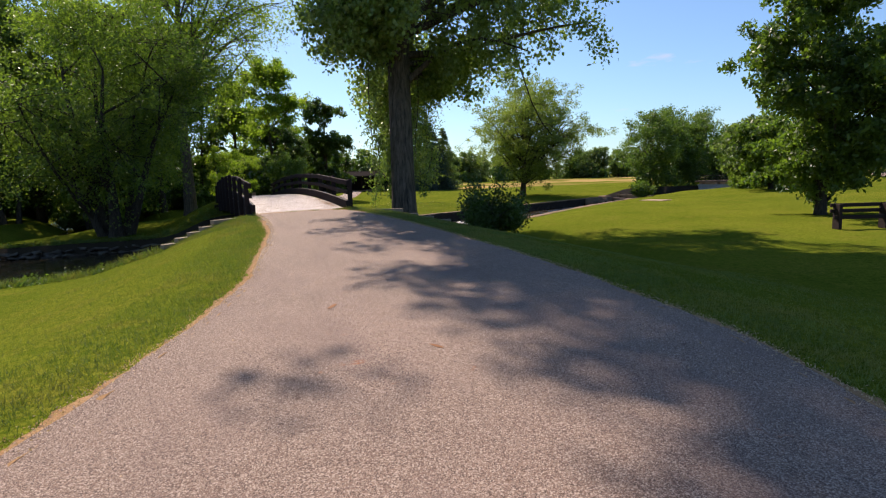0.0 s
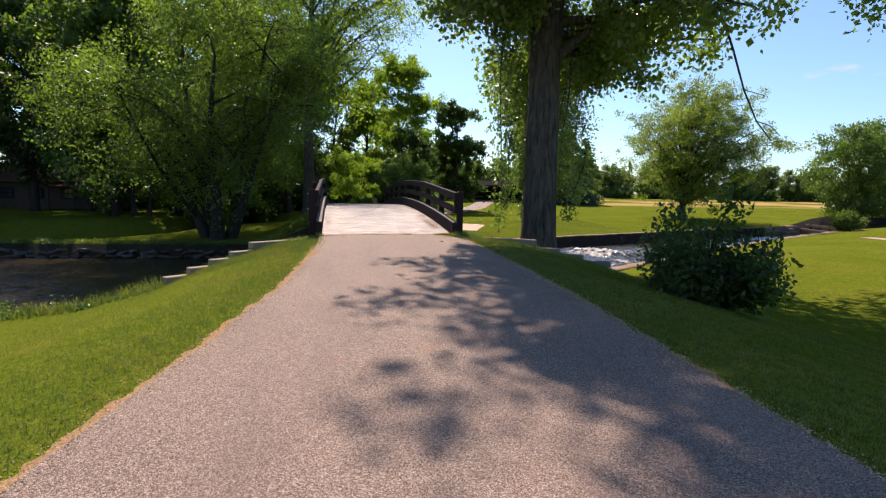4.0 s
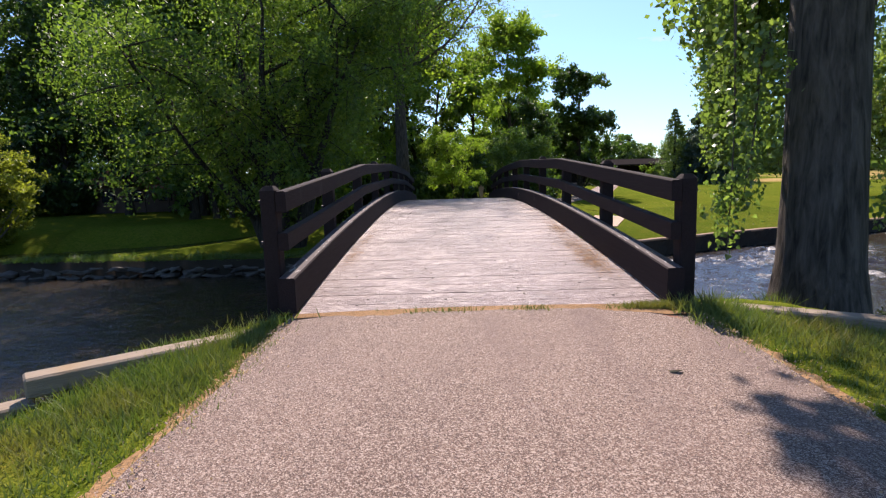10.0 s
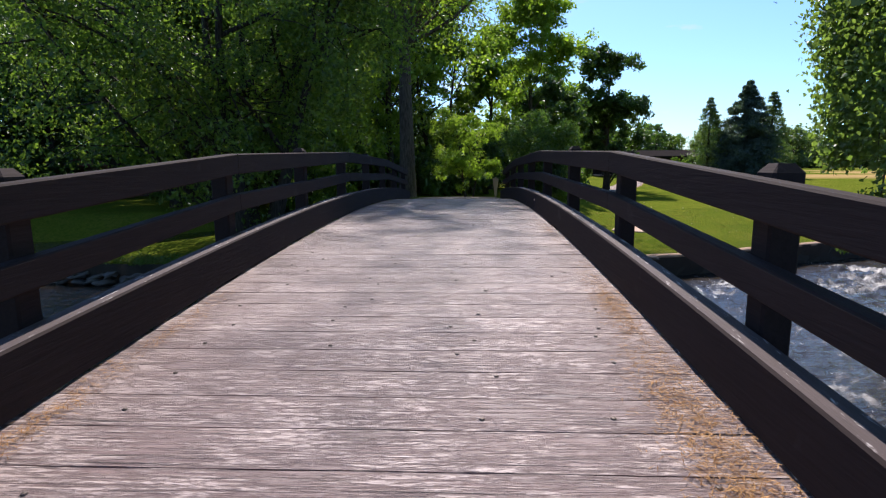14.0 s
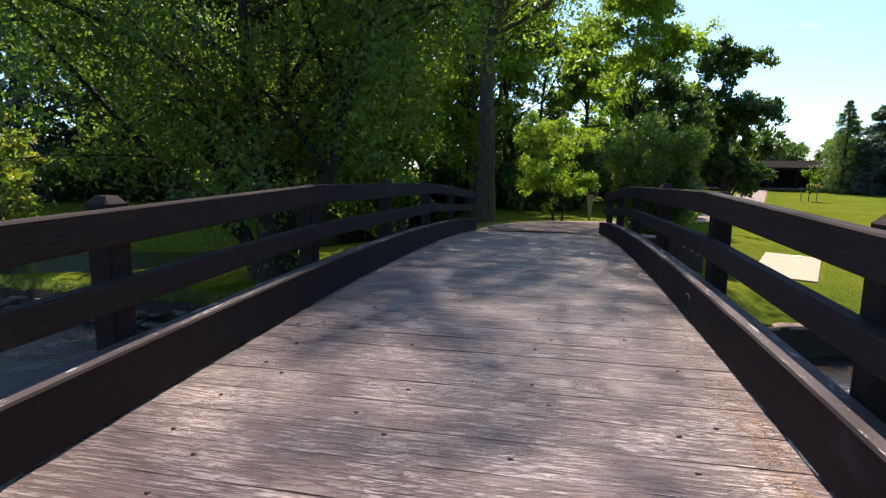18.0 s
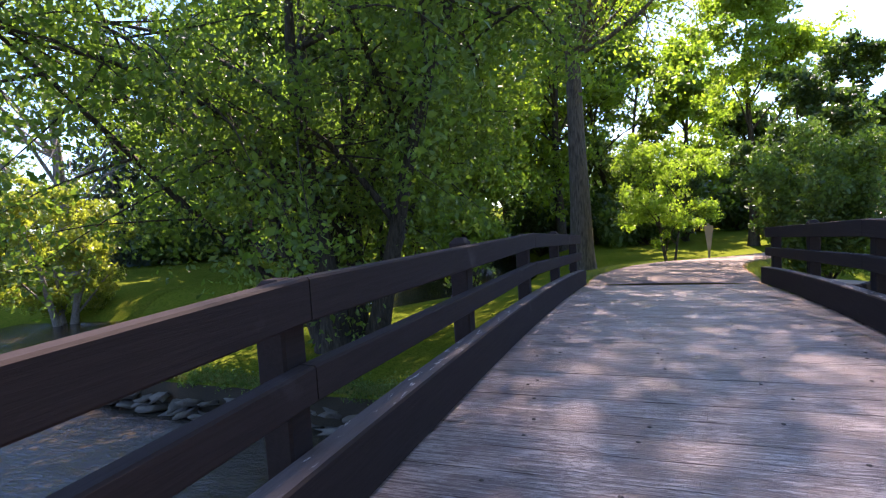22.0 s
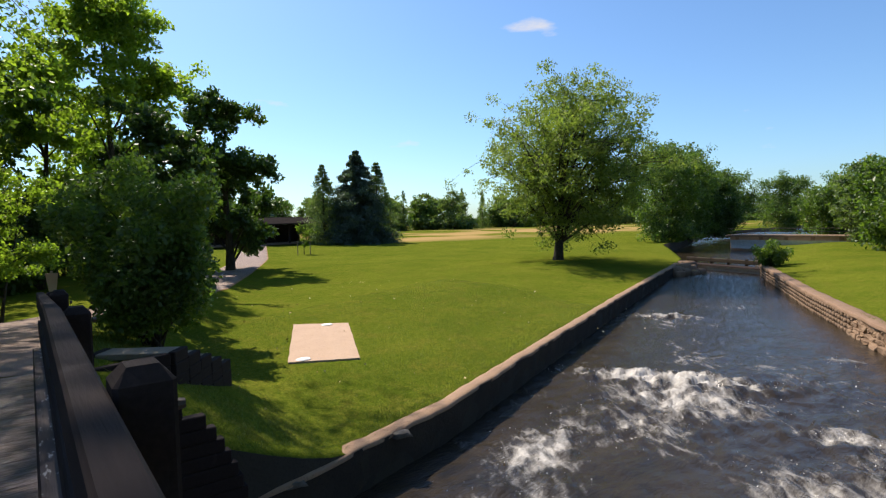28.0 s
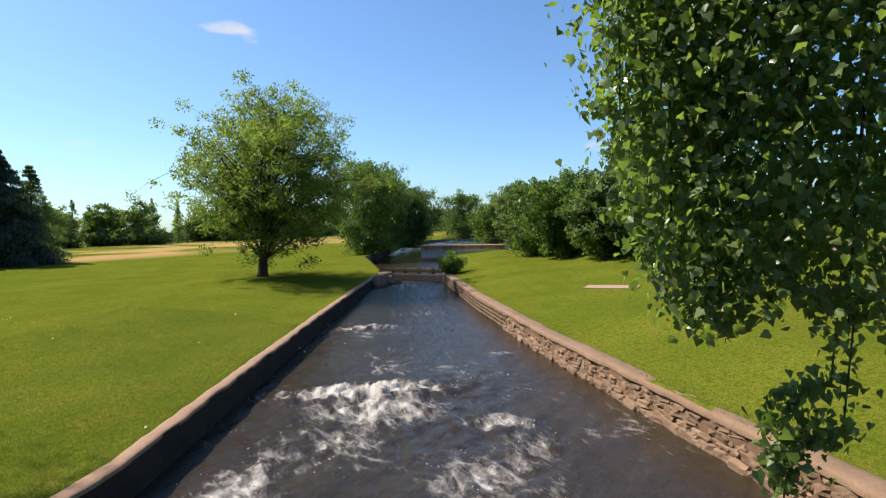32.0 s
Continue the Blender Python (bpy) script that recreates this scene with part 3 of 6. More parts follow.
def build_joint():
    """Drifted sand between asphalt and deck, and rust stains on the asphalt."""
    V, F = [], []
    for i in range(41):
        x = -1.62 + 3.3 * i / 40
        u = (x + 1.66) / 3.46
        reach = 0.10 + 0.09 * noise.noise(Vector((x * 1.7, 3.0, 1.0))) + 0.05 * noise.noise(Vector((x * 7.0, 3.0, 4.0))) + 0.16 * smooth01(0.7, 1.6, x)
        for k in range(4):
            y = -max(0.03, reach) * k / 3
            V.append((x, y, 0.03 * (1 - (2 * u - 1) ** 2) + 0.016 - 0.005 * k))
        if i:
            for k in range(3):
                q = (i - 1) * 4 + k
                F.append((q, q + 4, q + 5, q + 1))
    thing("verge", "drifted sand in the joint between asphalt and deck", "verge", kind="structure", data=mesh_of("verge", V, F, SAND, True))
    rust = Mat("rust_stain", 0.85, spec=0.15)
    rust.color(rust.mix(rust.noise(30.0, 5.0), (0.19, 0.10, 0.06), (0.34, 0.15, 0.065)))
    path = bpy.data.objects["path_south"]
    for k, (x, y, length, wide, turn) in enumerate(((-2.07, -16.2, 0.08, 0.02, 20), (-2.48, -14.4, 0.11, 0.026, -35), (-0.05, -4.75, 0.24, 0.02, 4), (0.75, -6.2, 0.08, 0.024, 30))):
        ring = []
        a, b = way_edges(y)
        u = (x - a) / (b - a)
        for j in range(18):
            th = 2 * math.pi * j / 18
            r = 1 + 0.45 * noise.noise(Vector((math.cos(th) * 2, math.sin(th) * 2, k * 5.0)))
            ring.append((math.cos(th) * wide * r, math.sin(th) * length * r, 0))
        ob = part("rust_stain", mesh_of("rust_stain", ring, [tuple(range(18))], rust.m), None, path, "rust-orange stain on the asphalt")
        ob.location = (x, y, way_z(y) + 0.03 * (1 - (2 * u - 1) ** 2) + 0.011)
        ob.rotation_euler = (math.atan((way_z(y + 0.3) - way_z(y - 0.3)) / 0.6), 0, radians(turn))


build_joint()


# ---------------------------------------------------------------- the bridge
def build_bridge():
    bridge = thing("footbridge", "arched timber footbridge with dark brown rails and a worn plank deck", "bridge", (0, 0, 0))
    P = 2.44
    # two laminated beams under the deck, and the kerb timbers on it
    def beam(name, x, width, z0, z1, label, y0=0.0, y1=LEN, mat=RAIL, n=40):
        bm = bmesh.new()
        rings = []
        for i in range(n + 1):
            y = y0 + (y1 - y0) * i / n
            z = deck_z(y)
            w = width / 2
            c = 0.012
            prof = [(-w, z0), (w, z0), (w, z1 - c), (w - c, z1), (-w + c, z1), (-w, z1 - c)]
            rings.append([bm.verts.new((x + px, y, z + pz)) for px, pz in prof])
        for a, b in zip(rings, rings[1:]):
            for k in range(6):
                fc = bm.faces.new((a[k], a[(k + 1) % 6], b[(k + 1) % 6], b[k]))
                fc.material_index = 1 if k == 3 and name == "kerb" else 0
        bm.faces.new(rings[0][::-1])
        bm.faces.new(rings[-1])
        bmesh.ops.recalc_face_normals(bm, faces=bm.faces)
        ob = part(name, bm, mat, bridge, label)
        if name == "kerb":
            ob.data.materials.append(WORN)
        return ob
    for s in (-1, 1):
        beam("girder", s * 1.50, 0.22, -0.75, -0.075, "heavy dark laminated beam")
        beam("kerb", s * 1.69, 0.15, 0.02, 0.33, "dark kerb timber with a worn sunlit top", 0.02, LEN - 0.02)
        for i in range(9):
            y = 0.25 + P * i
            top = deck_z(y) + 1.07 + (0.0 if i % 2 else 0.01 if i == 0 else -0.035)
            bm = bmesh.new()
            h = top + 0.75 - deck_z(y)
            box(bm, (0.145, 0.155, h), Matrix.Translation((0, 0, h / 2)), 0.012)
            # chamfered weathered cap
            for v in bm.verts:
                if v.co.z > h - 0.002:
                    v.co.x *= 0.62
                    v.co.y *= 0.62
                    v.co.z += 0.03
            p = part("post", bm, RAIL, bridge)
            p.location = (s * 1.852, y, deck_z(y) - 0.75)
            for bz in (0.17, 0.60, 0.97):
                b = bmesh.new()
                bmesh.ops.create_cone(b, cap_ends=True, segments=8, radius1=0.018, radius2=0.014, depth=0.02)
                q = part("bolt", b, STEEL, p)
                q.location = (-s * 0.092 if bz < 0.3 else s * 0.092, 0, 0.75 + bz)
                q.rotation_euler = (0, radians(90), 0)
        for name, off, hgt, spans in (("top_rail", 1.07, 0.185, (0, 2, 4, 6, 8)), ("middle_rail", 0.70, 0.155, (0, 2, 4, 6, 8))):
            for a, b in zip(spans, spans[1:]):
                y0, y1 = 0.25 + P * a, 0.25 + P * b
                if a == 0:
                    y0 -= 0.10
                if b == 8:
                    y1 += 0.10
                n = 8
                bm = bmesh.new()
                rings = []
                for i in range(n + 1):
                    y = y0 + 0.004 + (y1 - y0 - 0.008) * i / n
                    z = deck_z(y0) + (deck_z(y1) - deck_z(y0)) * (y - y0) / (y1 - y0) + off
                    w, c = 0.045, 0.010
                    prof = [(-w, -hgt + c), (-w + c, -hgt), (w - c, -hgt), (w, -hgt + c), (w, -c), (w - c, 0), (-w + c, 0), (-w, -c)]
                    rings.append([bm.verts.new((s * 1.732 + px, y, z + pz)) for px, pz in prof])
                for r0, r1 in zip(rings, rings[1:]):
                    for k in range(8):
                        bm.faces.new((r0[k], r0[(k + 1) % 8], r1[(k + 1) % 8], r1[k]))
                bm.faces.new(rings[0][::-1])
                bm.faces.new(rings[-1])
                bmesh.ops.recalc_face_normals(bm, faces=bm.faces)
                part(name, bm, RAIL, bridge)
    # deck planks, four shapes shared by all
    W = LEN / 69
    shapes = []
    rng = random.Random(5)
    for k in range(5):
        bm = bmesh.new()
        g = 0.004 + 0.004 * rng.random()
        bmesh.ops.create_grid(bm, x_segments=14, y_segments=3, size=0.5)
        for v in bm.verts:
            x, y = v.co.x * 3.30, v.co.y * (W - g)
            edge = abs(v.co.y) > 0.49
            v.co = Vector((x + (0.012 * rng.uniform(-1, 1) if abs(v.co.x) > 0.49 else 0), y + (0.0035 * rng.uniform(-1, 1) if edge else 0), (-0.004 if edge else 0.0) + 0.0022 * noise.noise(Vector((x * 2.3, y * 14, k * 5.0)))))
        top = list(bm.faces)
        r = bmesh.ops.extrude_face_region(bm, geom=top)
        for v in [g_ for g_ in r["geom"] if isinstance(g_, bmesh.types.BMVert)]:
            v.co.z -= 0.07
        bmesh.ops.recalc_face_normals(bm, faces=bm.faces)
        me = bpy.data.meshes.new("deck_plank")
        bm.to_mesh(me)
        bm.free()
        me.materials.append(DECK)
        shapes.append(me)
    nb = bmesh.new()
    bmesh.ops.create_uvsphere(nb, u_segments=8, v_segments=4, radius=0.014)
    for v in nb.verts:
        v.co.z = max(v.co.z, -0.002) * 0.55
    nail = bpy.data.meshes.new("bolt_head")
    nb.to_mesh(nail)
    nb.free()
    nail.materials.append(STEEL)
    for i in range(69):
        y = W * (i + 0.5)
        ob = new("deck_plank", shapes[rng.randrange(5)])
        ob.parent = bridge
        slope = math.atan(RISE * -2 * (y - LEN / 2) / (LEN / 2) ** 2)
        ob.location = (rng.uniform(-0.02, 0.02), y, deck_z(y) + rng.uniform(-0.0015, 0.0015))
        turn = rng.random() < 0.5
        ob.rotation_euler = ((-slope if turn else slope) + rng.uniform(-0.002, 0.002), rng.uniform(-0.0008, 0.0008), math.pi if turn else 0)
        if i < 60:
            for x in (-1.18, -0.42, 0.42, 1.18):
                if rng.random() < 0.62:
                    q = new("bolt_head", nail)
                    q.parent = ob
                    q.location = (x + rng.uniform(-0.16, 0.16), rng.uniform(-0.10, 0.10), 0.001)
    return bridge


BRIDGE = build_bridge()


def build_abutments():
    for y, nm in ((0.62, "abutment_south"), (LEN - 0.75, "abutment_north")):
        bm = block((4.2, 1.1, 3.2), Matrix.Translation((0, y, -1.78)), 0.03)
        # Concrete drawn in the dark brown of the river bed all over.
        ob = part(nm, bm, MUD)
        tagged(ob, "concrete abutment carrying the end of the footbridge", "abutment", kind="structure")


build_abutments()


# ---------------------------------------------------------------- trees and shrubs
def raw_mesh(name, verts, quads, material, smooth=False, tris=None):
    """A mesh straight from numpy arrays, for foliage of many small pieces."""
    me = bpy.data.meshes.new(name)
    faces = quads if tris is None else tris
    k = faces.shape[1]
    me.vertices.add(len(verts))
    me.vertices.foreach_set("co", np.ascontiguousarray(verts, np.float32).ravel())
    me.loops.add(len(faces) * k)
    me.loops.foreach_set("vertex_index", np.ascontiguousarray(faces, np.int32).ravel())
    me.polygons.add(len(faces))
    me.polygons.foreach_set("loop_start", np.arange(0, len(faces) * k, k, dtype=np.int32))
    me.materials.append(material)
    me.update(calc_edges=True)
    if smooth:
        me.polygons.foreach_set("use_smooth", [True] * len(me.polygons))
    return me


def leaves_mesh(name, centres, size, material, rng, droop=0.0, slim=0.55, spread=0.3, heart=False):
    """One folded four-cornered leaf at each centre."""
    n = len(centres)
    a = rng.normal(size=(n, 3))
    a[:, 2] -= droop
    a /= np.linalg.norm(a, axis=1, keepdims=True)
    b = np.cross(a, rng.normal(size=(n, 3)))
    b /= np.linalg.norm(b, axis=1, keepdims=True) + 1e-9
    c = np.cross(a, b)
    s = (size * (1 + spread * rng.normal(size=(n, 1)))).clip(size * 0.45, size * 1.8)
    a, b, c = a * s * 0.5, b * s * 0.5 * slim, c * s * 0.10
    if heart:
        # broad base, two shoulders, pointed tip, folded along the midrib
        pts = [centres - a * 0.55, centres - a * 0.75 + b * 0.55 + c * 0.6, centres - a * 0.25 + b + c, centres + a * 0.35 + b * 0.55 + c * 0.6, centres + a * 1.1,
               centres + a * 0.35 - b * 0.55 + c * 0.6, centres - a * 0.25 - b + c, centres - a * 0.75 - b * 0.55 + c * 0.6]
        i = np.arange(n)[:, None] * 8
        tris = np.concatenate([i + [[0, k, k + 1]] for k in range(1, 7)], 1).reshape(-1, 3)
        return raw_mesh(name, np.stack(pts, 1).reshape(-1, 3), None, material, False, tris)
    v = np.stack([centres - a, centres + b + c, centres + a, centres - b + c], 1).reshape(-1, 3)
    i = np.arange(n)[:, None] * 4
    tris = np.concatenate([i + [[0, 1, 2]], i + [[0, 2, 3]]], 1).reshape(-1, 3)
    return raw_mesh(name, v, None, material, False, tris)


def limb_path(a, b, rng, bow=0.15, n=6):
    a, b = Vector(a), Vector(b)
    d = b - a
    side = Vector(rng.normal(size=3)) * d.length * bow * 0.5
    up = Vector((0, 0, d.length * bow))
    return [a + d * u + side * math.sin(u * math.pi) + up * math.sin(u * math.pi) * (0.5 + 0.5 * u) for u in np.linspace(0, 1, n)]


def tree(name, label, at, height, radius, base, trunk_r, leaves, leaf, leaf_mat, bark_mat, seed, lean=(0, 0), limbs=11, twigs=6, stems=1,
         droop=0.3, clump=0.55, shape="oval", fork=0.45, group="", category="tree", squash=1.0, shift=(0, 0), fill=1.0):
    """A tapered trunk, forking limbs and a crown of many single leaves with gaps between the clumps."""
    rng = np.random.default_rng(seed)
    z0 = at[2] if len(at) > 2 else land(at[0], at[1])
    top = thing(name, label, category, (at[0], at[1], z0 - 0.08), group)
    V, F = [], []

    def add(path, radii, sides):
        v, f = tube(path, radii, sides)
        o = len(V)
        V.extend(v)
        F.extend([tuple(i + o for i in q) for q in f])

    tips = []
    cz = base + (height - base) * 0.5
    rz = (height - base) * 0.5
    for st in range(stems):
        ang = 2 * math.pi * st / max(stems, 1) + rng.uniform(0, 1)
        off = 0.0 if stems == 1 else trunk_r * 1.6
        foot = Vector((math.cos(ang) * off, math.sin(ang) * off, 0))
        out = 0.0 if stems == 1 else radius * rng.uniform(0.25, 0.5)
        head = Vector((lean[0] + math.cos(ang) * out, lean[1] + math.sin(ang) * out, height * (0.82 if stems == 1 else rng.uniform(0.62, 0.85))))
        n = 9
        path = []
        for i in range(n):
            u = i / (n - 1)
            p = foot.lerp(head, u)
            w = height * 0.018 * math.sin(u * 5 + seed) * u
            path.append(p + Vector((w, w * 0.6 * math.cos(seed + u * 4), 0)))
        r0 = trunk_r if stems == 1 else trunk_r * rng.uniform(0.55, 0.9)
        radii = [r0 * ((1.35 if i == 0 else 1.06 if i == 1 else 1.0) * (1 - 0.86 * (i / (n - 1)) ** 0.9)) for i in range(n)]
        path.insert(1, path[0].lerp(path[1], 0.25))
        radii.insert(1, r0 * 1.12)
        add(path, radii, 10 if trunk_r > 0.2 else 7)
        nl = max(3, limbs // stems)
        for k in range(nl):
            u = rng.uniform(0.05, 1.0)
            th = rng.uniform(0, 2 * math.pi)
            if shape == "cone":
                zz = base + (height - base) * u
                rr = radius * (1 - u) ** 0.8
            else:
                cu = 2 * u - 1
                zz = cz + cu * rz * 0.92
                rr = radius * math.sqrt(max(0.06, 1 - cu * cu)) * rng.uniform(0.5, 0.95)
                if shape == "vase":
                    rr *= 0.55 + 0.6 * u
            goal = Vector((shift[0] + lean[0] * 0.6 + math.cos(th) * rr, shift[1] + lean[1] * 0.6 + math.sin(th) * rr * squash, zz))
            hu = min(0.97, max(base * 0.7, zz - rr * rng.uniform(0.35, 0.9)) / max(head.z, 0.1))
            hu = max(hu, 0.18)
            start = path[min(len(path) - 1, max(1, int(hu * len(path))))]
            lp = limb_path(start, goal, rng, 0.12)
            lr = max(0.018, trunk_r * 0.36 * (1 - 0.65 * hu))
            add(lp, [lr * (1 - 0.8 * i / 5) for i in range(6)], 5)
            tips.append((goal, 1.0))
            for q in range(twigs):
                w = rng.uniform(0.35, 1.0)
                i = min(4, int(w * 5))
                s0 = lp[i].lerp(lp[i + 1], w * 5 - i)
                dv = Vector(rng.normal(size=3).clip(-1.2, 1.2)) * (radius * 0.28)
                dv.z = dv.z * 0.7 - droop * radius * 0.12
                g2 = s0 + dv
                add(limb_path(s0, g2, rng, 0.1, 4), [lr * 0.30, lr * 0.22, lr * 0.14, lr * 0.05], 4)
                tips.append((g2, 0.75))
                tips.append((s0.lerp(g2, 0.55), 0.6))
    tm = mesh_of("trunk", V, F, bark_mat, True)
    part("trunk", tm, None, top)
    if leaves:
        pts = np.array([tuple(p) for p, _ in tips])
        wts = np.array([w for _, w in tips])
        rad = np.array([clump * radius * 0.34] * len(tips)) * wts
        pick = rng.choice(len(tips), size=leaves, p=wts / wts.sum())
        g = rng.normal(size=(leaves, 3))
        g /= np.linalg.norm(g, axis=1, keepdims=True)
        g *= rng.random((leaves, 1)) ** 0.55
        g[:, 2] *= 0.75
        c = pts[pick] + g * rad[pick][:, None] * fill
        c[:, 2] -= droop * np.abs(rng.normal(size=leaves)) * rad[pick] * 0.6
        c[:, 2] = np.maximum(c[:, 2], 0.15)
        part("crown", leaves_mesh("crown", c, leaf, leaf_mat, rng, droop), None, top)
    return top


def spruce(at, height, radius, seed, label="tall dark blue-green spruce standing on the lawn", leaves=9000, mat=None):
    rng = np.random.default_rng(seed)
    top = thing("spruce_tree", label, "tree", (at[0], at[1], land(at[0], at[1]) - 0.05), "spruces")
    v, f = tube([Vector((0, 0, height * u)) for u in (0, 0.3, 0.6, 0.97)], [radius * 0.07, radius * 0.055, radius * 0.03, 0.01], 7)
    V, F = list(v), list(f)
    cs = []
    tiers = 26
    for k in range(tiers):
        u = k / tiers
        z = height * (0.03 + 0.95 * u)
        rr = radius * (1 - u) ** 0.85 * rng.uniform(0.8, 1.1) + 0.12
        for q in range(max(6, int(14 * (1 - u)))):
            th = rng.uniform(0, 6.283)
            tip = Vector((math.cos(th) * rr, math.sin(th) * rr, z - rr * 0.25))
            m = int(leaves / (tiers * 9))
            w = rng.random((m, 1)) ** 0.6
            pts = np.array([[0, 0, z]]) * (1 - w) + np.array([tuple(tip)]) * w
            pts = pts + rng.normal(size=(m, 3)) * [rr * 0.10, rr * 0.10, 0.05 + rr * 0.05]
            cs.append(pts)
    part("trunk", mesh_of("trunk", V, F, BARK_B, True), None, top)
    part("crown", leaves_mesh("crown", np.concatenate(cs), height * (0.038 if leaves < 12000 else 0.028), mat or LEAF_SPR, rng, 0.6, 0.3), None, top)
    return top


def shrub(name, label, at, radius, height, leaves, leaf, mat, seed, squash=1.0, group="", category="shrub", pointed=0.0):
    rng = np.random.default_rng(seed)
    z0 = land(at[0], at[1])
    top = thing(name, label, category, (at[0], at[1], z0 - 0.06), group)
    V, F = [], []
    tips = []
    for k in range(26):
        th, u = rng.uniform(0, 6.283), rng.random()
        zz = height * (0.18 + 0.78 * u)
        rr = radius * math.sqrt(max(0.05, 1 - (1.6 * u - 0.75) ** 2)) * rng.uniform(0.55, 1.0) * (1 - pointed * u)
        g = Vector((math.cos(th) * rr, math.sin(th) * rr * squash, zz))
        v, f = tube(limb_path(Vector((rng.normal() * 0.1, rng.normal() * 0.1, 0)), g, rng, 0.1, 5), [0.03, 0.024, 0.018, 0.012, 0.005], 4)
        o = len(V)
        V.extend(v)
        F.extend([tuple(i + o for i in q) for q in f])
        tips += [g, g * 0.72, g * 0.45 + Vector((0, 0, 0.1 * height))]
    pts = np.array([tuple(p) for p in tips])
    pick = rng.integers(len(pts), size=leaves)
    g = rng.normal(size=(leaves, 3))
    g /= np.linalg.norm(g, axis=1, keepdims=True)
    c = pts[pick] + g * (rng.random((leaves, 1)) ** 0.5) * min(radius, height) * 0.30
    c[:, 2] = np.maximum(c[:, 2], 0.05)
    part("woody_frame", mesh_of("woody_frame", V, F, BARK_B, True), None, top)
    part("foliage", leaves_mesh("foliage", c, leaf, mat, rng, 0.2), None, top)
    return top


